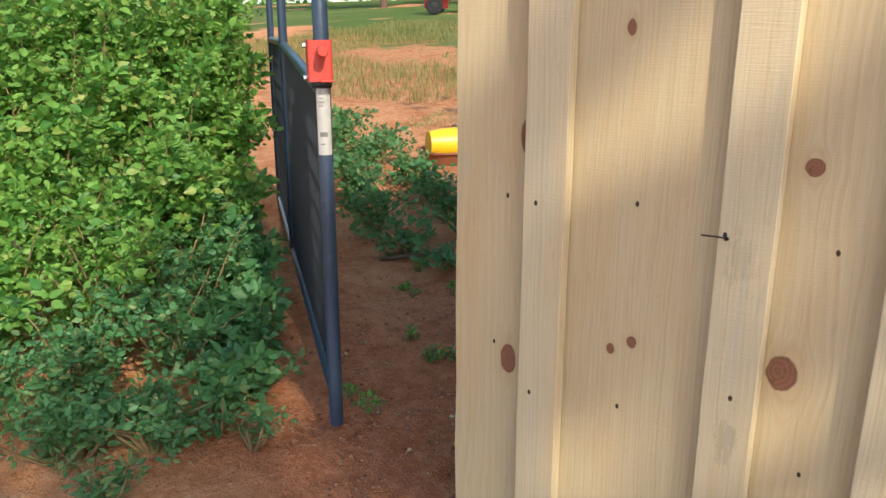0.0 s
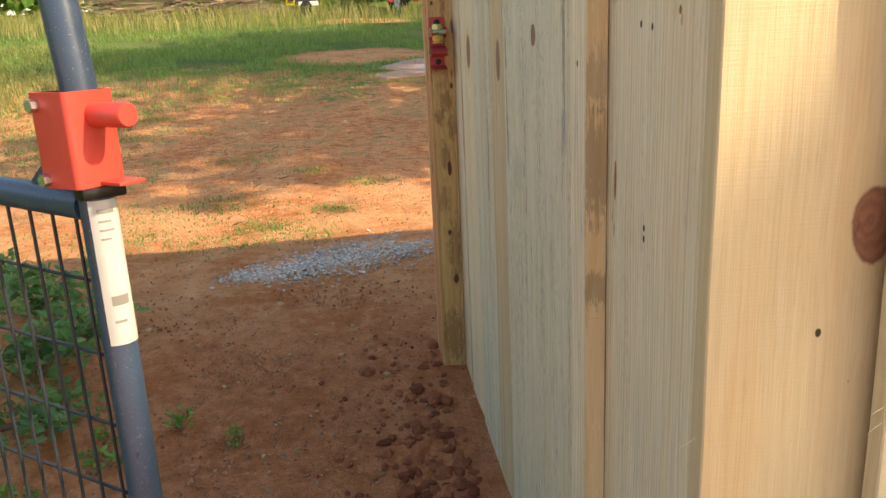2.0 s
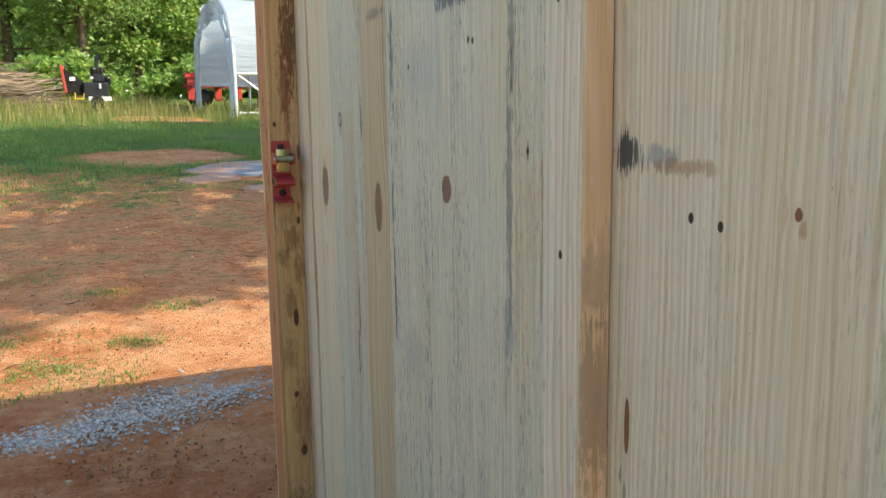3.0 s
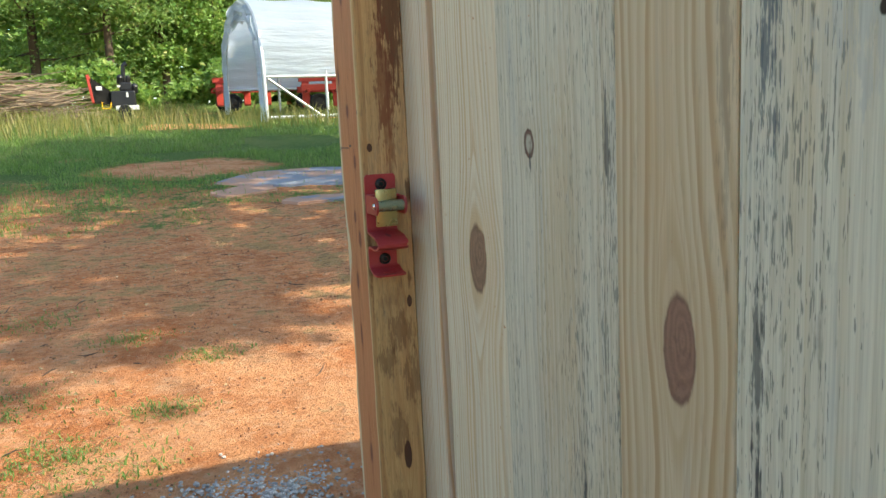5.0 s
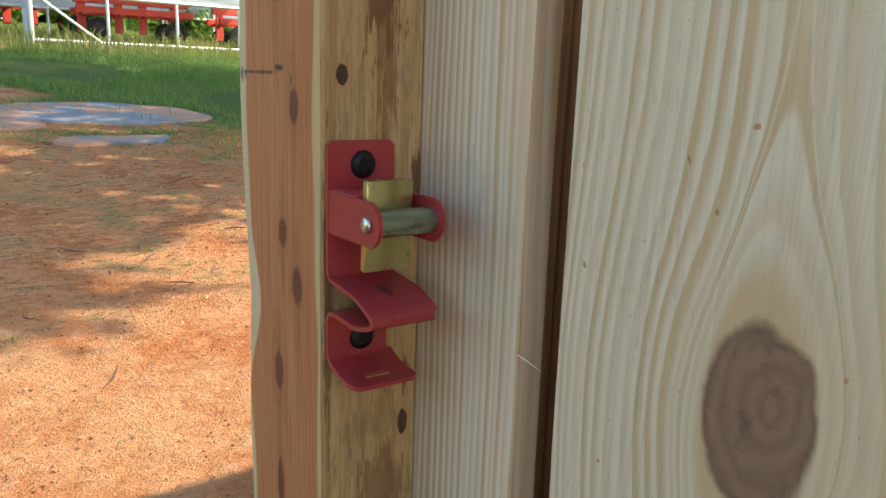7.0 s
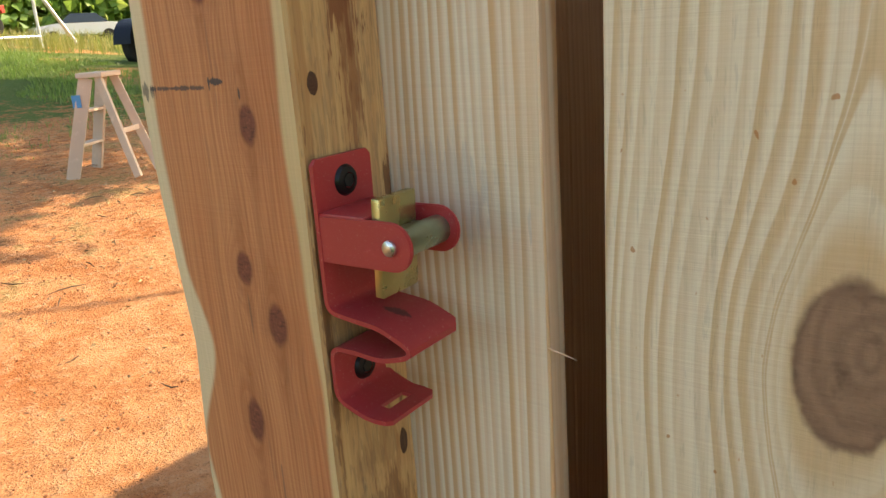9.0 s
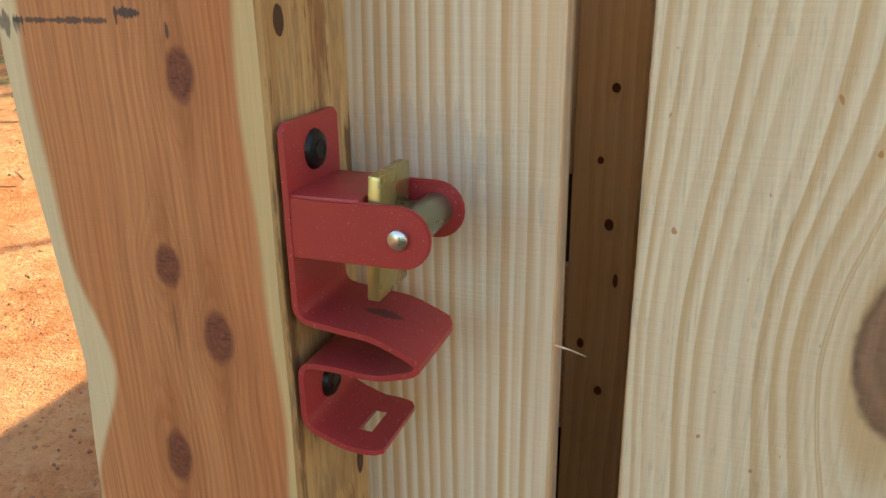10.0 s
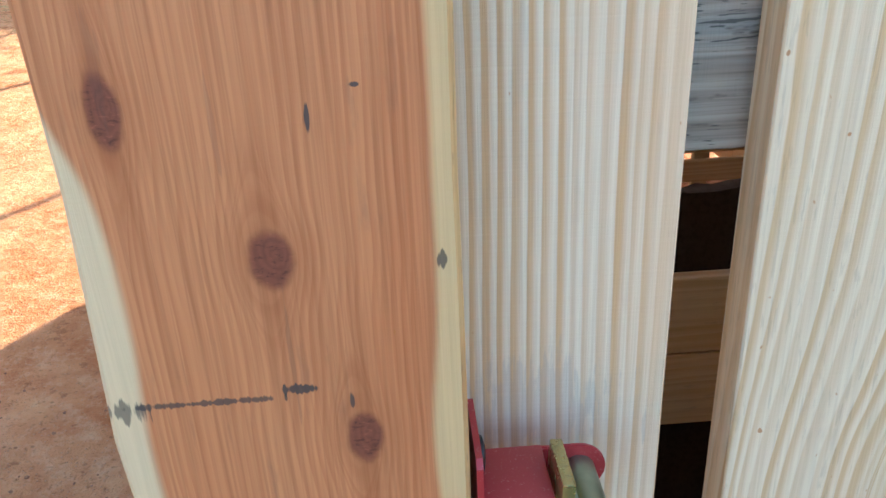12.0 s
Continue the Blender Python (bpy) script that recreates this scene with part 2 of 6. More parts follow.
def smooth(ob, angle=40):
    for p in ob.data.polygons:
        p.use_smooth = True
    ob.data.set_sharp_from_angle(angle=radians(angle))
    return ob


def box(bm, x0, x1, y0, y1, z0, z1, bevel=0.0, m=None, segments=2, index=0):
    vs = bmesh.ops.create_cube(bm, size=1.0)["verts"]
    for v in vs:
        v.co = Vector((x0 + (v.co.x + 0.5) * (x1 - x0), y0 + (v.co.y + 0.5) * (y1 - y0), z0 + (v.co.z + 0.5) * (z1 - z0)))
    faces = list({f for v in vs for f in v.link_faces})
    for f in faces:
        f.material_index = index
    if bevel:
        edges = list({e for f in faces for e in f.edges})
        got = bmesh.ops.bevel(bm, geom=edges, offset=bevel, segments=segments, affect="EDGES", profile=0.5)
        vs = list({v for v in vs if v.is_valid} | set(got["verts"]))
    if m is not None:
        bmesh.ops.transform(bm, matrix=m, verts=vs)
    return vs


def tube(bm, points, radius, sides=10, taper=None, caps=True):
    """A round bar through points; taper gives one radius a point."""
    pts = [Vector(p) for p in points]
    rings, up = [], None
    for i, p in enumerate(pts):
        way = (pts[min(i + 1, len(pts) - 1)] - pts[max(i - 1, 0)]).normalized()
        if up is None:
            up = way.orthogonal().normalized()
        up = (up - way * up.dot(way)).normalized()
        side = way.cross(up)
        r = taper[i] if taper else radius
        rings.append([bm.verts.new(p + (up * math.cos(a) + side * math.sin(a)) * r) for a in (2 * math.pi * j / sides for j in range(sides))])
    for a, b in zip(rings, rings[1:]):
        for j in range(sides):
            bm.faces.new((a[j], a[(j + 1) % sides], b[(j + 1) % sides], b[j]))
    if caps:
        bm.faces.new(rings[0][::-1])
        bm.faces.new(rings[-1])


def arc_fillet(points, radius, n=5):
    """Rounds the inner corners of a line of points in a plane."""
    out = [Vector(points[0])]
    for a, b, c in zip(points, points[1:], points[2:]):
        a, b, c = Vector(a), Vector(b), Vector(c)
        p, q = (a - b), (c - b)
        r = min(radius, p.length * 0.49, q.length * 0.49)
        s, e = b + p.normalized() * r, b + q.normalized() * r
        for i in range(n + 1):
            t = i / n
            out.append(s * (1 - t) ** 2 + b * 2 * t * (1 - t) + e * t * t)
    out.append(Vector(points[-1]))
    return out


def plank(x0, x1, y0, y1, z0, z1, seed, wob=0.0015, chamfer=0.002, levels=14, edge=None):
    """A sawn board standing upright, with soft, slightly uneven edges. edge(z) moves the far y side."""
    rnd = random.Random(seed)
    bm = bmesh.new()
    c = chamfer
    rings = []
    for i in range(levels + 1):
        z = z0 + (z1 - z0) * i / levels
        j = [rnd.uniform(-wob, wob) for _ in range(4)]
        e = edge(z) if edge else 0.0
        a, b, p, q = x0 + j[0], x1 + j[1] * 0.3, y0 + j[2], y1 + j[3] + e
        rings.append([bm.verts.new((px, py, z)) for px, py in ((a + c, p), (b - c, p), (b, p + c), (b, q - c), (b - c, q), (a + c, q), (a, q - c), (a, p + c))])
    for lo, hi in zip(rings, rings[1:]):
        for k in range(8):
            bm.faces.new((lo[k], lo[(k + 1) % 8], hi[(k + 1) % 8], hi[k]))
    bm.faces.new(rings[0][::-1])
    bm.faces.new(rings[-1])
    return bm


def ground_z(x, y):
    z = float(np.interp(y, (-60, 0.5, 2.08, 3.25, 3.94, 4.84, 6.2, 8, 11, 23, 40, 80, 300), (-0.4, -0.13, -0.09, 0.02, 0.115, 0.205, 0.25, 0.42, 0.754, 1.92, 3.15, 4.4, 7.0)))
    z += 0.035 * noise.noise((x * 0.8, y * 0.8, 3.1)) * (1 if y < 30 else 3)
    z += 0.06 * math.exp(-((x + 2.9) ** 2 + (y - 2.0) ** 2) / 1.5)
    z -= min(1.6, max(0.0, x - 6) * 0.07) * min(1.0, max(0.0, (y - 10) / 10))
    return z

# ---- materials ----
PINE, PINE_D = (0.52, 0.43, 0.265), (0.43, 0.30, 0.15)
PALE, PALE_D = (0.62, 0.52, 0.36), (0.47, 0.33, 0.19)


def clay_material():
    k = Nodes("red_clay_ground")
    p = k.pos()
    x, y, z = k.split(p)
    big = k.noise(p, 0.35, 5.0, 0.6)
    mid = k.noise(p, 2.3, 6.0, 0.68)
    crumb = k.noise(p, 13.0, 6.0, 0.75)
    small = k.noise(p, 42.0, 5.0, 0.75)
    col = k.mix(k.step(mid, 0.32, 0.66), (0.54, 0.195, 0.074), (0.75, 0.375, 0.185))
    col = k.mix(k.step(crumb, 0.48, 0.66, 0.0, 0.6), col, (0.76, 0.45, 0.27))
    col = k.mix(k.step(crumb, 0.44, 0.32, 0.0, 0.6), col, (0.29, 0.105, 0.045))
    col = k.mix(k.step(small, 0.56, 0.68, 0.0, 0.55), col, (0.26, 0.095, 0.042))
    d, c = k.voronoi(p, 60.0)
    col = k.mix(k.step(d, 0.26, 0.1, 0.0, 0.45), col, (0.60, 0.40, 0.27))
    d2, c = k.voronoi(p, 19.0)
    col = k.mix(k.m("MULTIPLY", k.step(d2, 0.16, 0.08), k.step(mid, 0.45, 0.6, 0.0, 0.6)), col, (0.20, 0.085, 0.045))
    # bark scraps, straw and dead leaves trodden into the clay under the trees
    duff = k.m("MULTIPLY", k.step(k.m("MULTIPLY_ADD", mid, 3.0, y), 7.6, 9.6), k.step(k.m("MULTIPLY_ADD", mid, 4.0, y), 17.5, 14.5))
    chip = k.noise(k.xyz(k.m("MULTIPLY", x, 7.0), k.m("MULTIPLY", y, 24.0), 1.0), 1.0, 6.0, 0.8)
    straw = k.noise(k.xyz(k.m("MULTIPLY", k.m("ADD", x, y), 30.0), k.m("MULTIPLY", k.m("SUBTRACT", x, y), 9.0), 4.0), 1.0, 5.0, 0.8)
    col = k.mix(k.m("MULTIPLY", duff, k.step(chip, 0.52, 0.60, 0.0, 0.75)), col, (0.16, 0.07, 0.035))
    col = k.mix(k.m("MULTIPLY", duff, k.step(straw, 0.56, 0.66, 0.0, 0.6)), col, (0.52, 0.36, 0.20))
    # damp dug soil along the wall, with the shade's redder, darker tone painted in
    damp_shade = k.m("MULTIPLY", k.step(x, -3.4, -1.8), k.m("MULTIPLY", k.step(y, 4.5, 3.5), k.step(y, 1.1, 1.5)))
    damp_shade = k.m("MULTIPLY", damp_shade, k.step(mid, 0.25, 0.6, 0.55, 1.0))
    col = k.mix(k.m("MULTIPLY", damp_shade, 0.65), col, k.mix(k.step(crumb, 0.4, 0.6), (0.36, 0.095, 0.036), (0.58, 0.19, 0.08)))
    # turf: thick far out, in tufts near by
    edge = k.m("ADD", y, k.m("MULTIPLY", k.m("SUBTRACT", big, 0.5), 9.0))
    edge = k.m("SUBTRACT", edge, k.m("MULTIPLY", k.m("ADD", x, 1.0), k.step(x, -1.0, -6.0, 0.0, -0.2)))
    ragged = k.m("MULTIPLY_ADD", k.m("SUBTRACT", crumb, 0.5), 9.0, k.m("MULTIPLY", k.m("SUBTRACT", mid, 0.5), 7.0))
    turf = k.step(k.m("ADD", edge, ragged), 11.2, 12.4)
    patch = k.step(k.m("ADD", mid, k.m("MULTIPLY_ADD", k.m("SUBTRACT", crumb, 0.5), 0.5, k.m("MULTIPLY", k.step(edge, 5.0, 9.0), 0.10))), 0.64, 0.69, 0.0, 0.4)
    patch = k.m("MULTIPLY", patch, k.step(edge, 4.5, 6.5))
    turf = k.m("MAXIMUM", turf, patch)
    g = k.mix(k.step(small, 0.35, 0.7), (0.07, 0.13, 0.03), (0.15, 0.21, 0.06))
    g = k.mix(k.step(crumb, 0.5, 0.68, 0.0, 0.5), g, (0.26, 0.25, 0.10))
    g = k.mix(k.step(big, 0.48, 0.66, 0.0, 0.35), g, (0.28, 0.27, 0.10))
    bare = k.noise(p, 0.22, 2.0)
    ex = k.m("DIVIDE", k.m("ADD", x, 1.0), 1.3)
    ey = k.m("DIVIDE", k.m("SUBTRACT", y, 14.6), 1.1)
    er = k.m("ADD", k.m("ADD", k.m("MULTIPLY", ex, ex), k.m("MULTIPLY", ey, ey)), k.m("MULTIPLY", k.m("SUBTRACT", mid, 0.5), 2.4))
    er = k.m("ADD", er, k.m("MULTIPLY", k.m("SUBTRACT", small, 0.5), 1.2))
    turf = k.m("MULTIPLY", turf, k.step(er, 0.7, 1.2))
    turf = k.m("MULTIPLY", turf, k.step(bare, 0.66, 0.6))
    col = k.mix(turf, col, g)
    h = k.m("ADD", k.m("MULTIPLY", mid, 1.2), k.m("ADD", k.m("MULTIPLY_ADD", crumb, 2.4, small), k.m("MULTIPLY", k.step(d, 0.3, 0.0), 0.8)))
    return k.finish(col, 0.95, h, 0.9, 0.03, spec=0.1)


def paint(name, colour, rough=0.4, metal=0.0, scale=60.0, vary=0.25, bump=0.15, dust=None, scuff=None):
    k = Nodes(name)
    p = k.pos()
    n = k.noise(p, scale, 4.0)
    n2 = k.noise(p, scale * 0.12, 3.0)
    col = k.mix(k.step(n2, 0.3, 0.75, 0.0, vary), colour, [c * 0.55 for c in colour])
    col = k.mix(k.step(n, 0.55, 0.8, 0.0, vary), col, [min(1, c * 1.5 + 0.02) for c in colour])
    if dust:
        col = k.mix(k.step(k.noise(p, scale * 9, 2.0), 0.66, 0.72, 0.0, 0.5), col, dust)
        col = k.mix(k.step(k.noise(p, scale * 4, 3.0, 0.7), 0.68, 0.73, 0.0, 0.55), col, dust)
    if scuff:
        x, y, z = k.split(p)
        r = None
        for q, c, h in zip((x, y, z), scuff[:3], scuff[3:]):
            d = k.m("DIVIDE", k.m("SUBTRACT", q, c), h)
            d = k.m("MULTIPLY", d, d)
            r = d if r is None else k.m("ADD", r, d)
        r = k.m("ADD", r, k.m("MULTIPLY", k.m("SUBTRACT", k.noise(p, 420.0, 3.0), 0.5), 2.2))
        col = k.mix(k.step(r, 1.1, 0.6, 0.0, 0.75), col, (0.03, 0.02, 0.018))
    return k.finish(col, k.m("MULTIPLY_ADD", n, 0.25, rough - 0.1), n, bump, 0.001, metal)


def leaf_material(name, a, b, c, rough=0.5):
    k = Nodes(name)
    r = k.island()
    col = k.mix(k.step(r, 0.0, 0.6), a, b)
    col = k.mix(k.step(r, 0.86, 1.0), col, c)
    n = k.noise(k.pos(), 90.0, 2.0)
    col = k.mix(k.step(n, 0.35, 0.7, 0.0, 0.3), col, [q * 0.5 for q in a])
    mat = k.finish(col, rough, n, 0.2, 0.001)
    tr = k.t.nodes.new("ShaderNodeBsdfTranslucent")
    k.put(tr.inputs[0], k.mix(0.5, col, (0.25, 0.34, 0.05)))
    mx = k.t.nodes.new("ShaderNodeMixShader")
    mx.inputs[0].default_value = 0.5
    out = [n for n in k.t.nodes if n.type == "OUTPUT_MATERIAL"][0]
    k.t.links.new(k.bsdf.outputs[0], mx.inputs[1])
    k.t.links.new(tr.outputs[0], mx.inputs[2])
    k.t.links.new(mx.outputs[0], out.inputs[0])
    return mat


M_CLAY = clay_material()
M_RED = paint("red_powder_coat", (0.38, 0.036, 0.038), 0.36, 0.0, 90.0, 0.2, 0.12, (0.6, 0.42, 0.36))
M_RED_WORN = paint("red_powder_coat_rubbed", (0.38, 0.036, 0.038), 0.36, 0.0, 90.0, 0.2, 0.12, (0.6, 0.42, 0.36), (-1.087, 3.438, 1.311, 0.0045, 0.012, 0.02))
M_RED_SUN = paint("red_gate_paint", (0.50, 0.05, 0.035), 0.42, 0.0, 60.0, 0.2, 0.1)
M_BLACK = paint("black_oxide", (0.008, 0.008, 0.009), 0.35, 0.3, 120.0, 0.3)
M_BLUEBLACK = paint("blue_black_tube_paint", (0.030, 0.052, 0.092), 0.30, 0.0, 40.0, 0.3, 0.1, (0.35, 0.30, 0.26))
M_WIRE = paint("dark_mesh_wire", (0.018, 0.024, 0.034), 0.4, 0.0, 40.0, 0.3)
M_ZINC = paint("yellow_zinc_plate", (0.47, 0.41, 0.19), 0.26, 0.85, 50.0, 0.35)
M_ZINC2 = paint("green_zinc_plate", (0.30, 0.36, 0.27), 0.27, 0.9, 50.0, 0.35)
M_STEEL = paint("bright_steel", (0.62, 0.62, 0.6), 0.25, 0.95, 60.0, 0.2)
M_WHITE = paint("white_label", (0.78, 0.77, 0.74), 0.55, 0.0, 25.0, 0.12, 0.05)
M_PRINT = paint("grey_print", (0.42, 0.40, 0.37), 0.6, 0.0, 60.0, 0.4)
M_LEAF = leaf_material("weed_leaf", (0.065, 0.235, 0.045), (0.26, 0.50, 0.10), (0.46, 0.50, 0.14))
M_LEAF_B = leaf_material("low_weed_leaf", (0.052, 0.19, 0.075), (0.135, 0.34, 0.13), (0.36, 0.42, 0.16))
M_LEAF2 = leaf_material("pine_needles", (0.14, 0.27, 0.08), (0.31, 0.46, 0.14), (0.5, 0.5, 0.2))
M_GRASS = leaf_material("grass_blade", (0.11, 0.24, 0.05), (0.24, 0.37, 0.09), (0.43, 0.44, 0.18))
M_STEM = paint("dry_stem", (0.22, 0.15, 0.07), 0.8, 0.0, 40.0, 0.4)
M_BARK = paint("bark", (0.11, 0.075, 0.05), 0.9, 0.0, 12.0, 0.5, 0.6)

# ---- ground ----


def build_ground():
    bm = bmesh.new()
    xs = sorted({*np.round(np.linspace(-6, 3, 150), 3), *np.round(np.linspace(-30, -6, 41), 2), *np.round(np.linspace(3, 30, 46), 2), -300, -120, -60, 60, 120, 300})
    ys = sorted({*np.round(np.linspace(-1, 8, 150), 3), *np.round(np.linspace(8, 45, 75), 2), -300, -100, -30, -10, -4, 60, 90, 150, 300})
    grid = []
    for y in ys:
        row = []
        for x in xs:
            z = ground_z(x, y)
            if -6 < x < 3 and -1 < y < 9:
                z += 0.012 * noise.noise((x * 4, y * 4, 0.5)) + 0.006 * noise.noise((x * 13, y * 13, 4.5))
                w = max(0.0, 1 - abs(x + 1.15) / 0.35) * max(0.0, 1 - abs(y - 2.7) / 1.1)
                z += w * (0.016 * noise.noise((x * 11, y * 11, 9.0)) + 0.012)
            row.append(bm.verts.new((x, y, z)))
        grid.append(row)
    for a, b in zip(grid, grid[1:]):
        for i in range(len(xs) - 1):
            bm.faces.new((a[i], a[i + 1], b[i + 1], b[i]))
    ob = part("ground", bm, M_CLAY)
    for p in ob.data.polygons:
        p.use_smooth = True
    return tagged(ob, "bare red clay ground with worn grass turning to turf uphill", "ground", kind="structure")


build_ground()

# ---- the shed ----
TOP = 2.50
NORTH_TOP = 2.72
wall_south = thing("wall_south", "new pine board-and-batten wall in low sunlight", "wall", kind="structure")
wall_west = thing("wall_west", "shaded new pine board wall with grey stains", "wall", kind="structure")

W_A = [
    wood("pine_board_sunny_a", 0, PINE, PINE_D, 44, 0.17, [(-0.915, 0.612, 0.021, 0.036), (-0.868, 1.12, 0.030, 0.048)], 0.05, 0.1, 0.6, 1.0, holes=[(-0.927, 0.992), (-0.955, 0.645)], wander=0.03),
    wood("pine_board_sunny_b", 0, PINE, PINE_D, 110, 0.25, [(-0.613, 0.735, 0.011, 0.013), (-0.658, 0.709, 0.009, 0.012), (-0.654, 1.343, 0.0095, 0.015)], 0.05, 0.1, 0.6, 5.0, holes=[(-0.621, 1.017), (-0.635, 0.586)], wander=0.02),
    wood("pine_board_sunny_c", 0, PINE, PINE_D, 60, 0.28, [(-0.326, 0.749, 0.027, 0.034), (-0.314, 1.121, 0.016, 0.016)], 0.05, 0.1, 0.6, 9.0, holes=[(-0.262, 0.984), (-0.275, 0.565)], wander=0.03),
]
W_AB = wood("pine_batten_sunny", 0, (0.56, 0.48, 0.32), (0.46, 0.35, 0.19), 95, 0.3, [], 0.25, 0.15, 0.9, 13.0, marks=[(-0.41, 0.95, 0.03, 0.05, 0.18), (-0.4, 0.6, 0.02, 0.05, 0.22)], holes=[(-0.83, 0.995), (-0.83, 0.57), (-0.44, 0.992), (-0.40, 0.69)])

A_BOARD = 1.37
boards_a = [
    # x from, x to, front y, thickness, material
    (-1.068, -0.80, A_BOARD + 0.012, 0.032, W_A[0]),
    (-0.86, -0.762, A_BOARD - 0.030, 0.027, W_AB),
    (-0.797, -0.41, A_BOARD, 0.027, W_A[1]),
    (-0.452, -0.356, A_BOARD - 0.030, 0.027, W_AB),
    (-0.407, -0.13, A_BOARD, 0.027, W_A[2]),
    (-0.185, -0.085, A_BOARD - 0.030, 0.027, W_AB),
    (-0.127, 0.28, A_BOARD, 0.027, W_A[1]),
    (0.23, 0.33, A_BOARD - 0.030, 0.027, W_AB),
    (0.283, 0.68, A_BOARD, 0.027, W_A[0]),
    (0.63, 0.73, A_BOARD - 0.030, 0.027, W_AB),
    (0.683, 1.08, A_BOARD, 0.027, W_A[2]),
    (1.03, 1.13, A_BOARD - 0.030, 0.027, W_AB),
    (1.083, 1.50, A_BOARD, 0.027, W_A[1]),
    (1.45, 1.55, A_BOARD - 0.030, 0.027, W_AB),
    (1.503, 1.95, A_BOARD, 0.027, W_A[0]),
    (1.953, 2.40, A_BOARD, 0.027, W_A[2]),
    (2.403, 2.85, A_BOARD, 0.027, W_A[1]),
    (2.853, 3.30, A_BOARD, 0.027, W_A[0]),
    (3.303, 3.75, A_BOARD, 0.027, W_A[2]),
]
for i, (x0, x1, y, th, mat) in enumerate(boards_a):
    part("board", plank(x0, x1, y, y + th, -0.03, TOP, 100 + i, 0.0018), mat, wall_south)

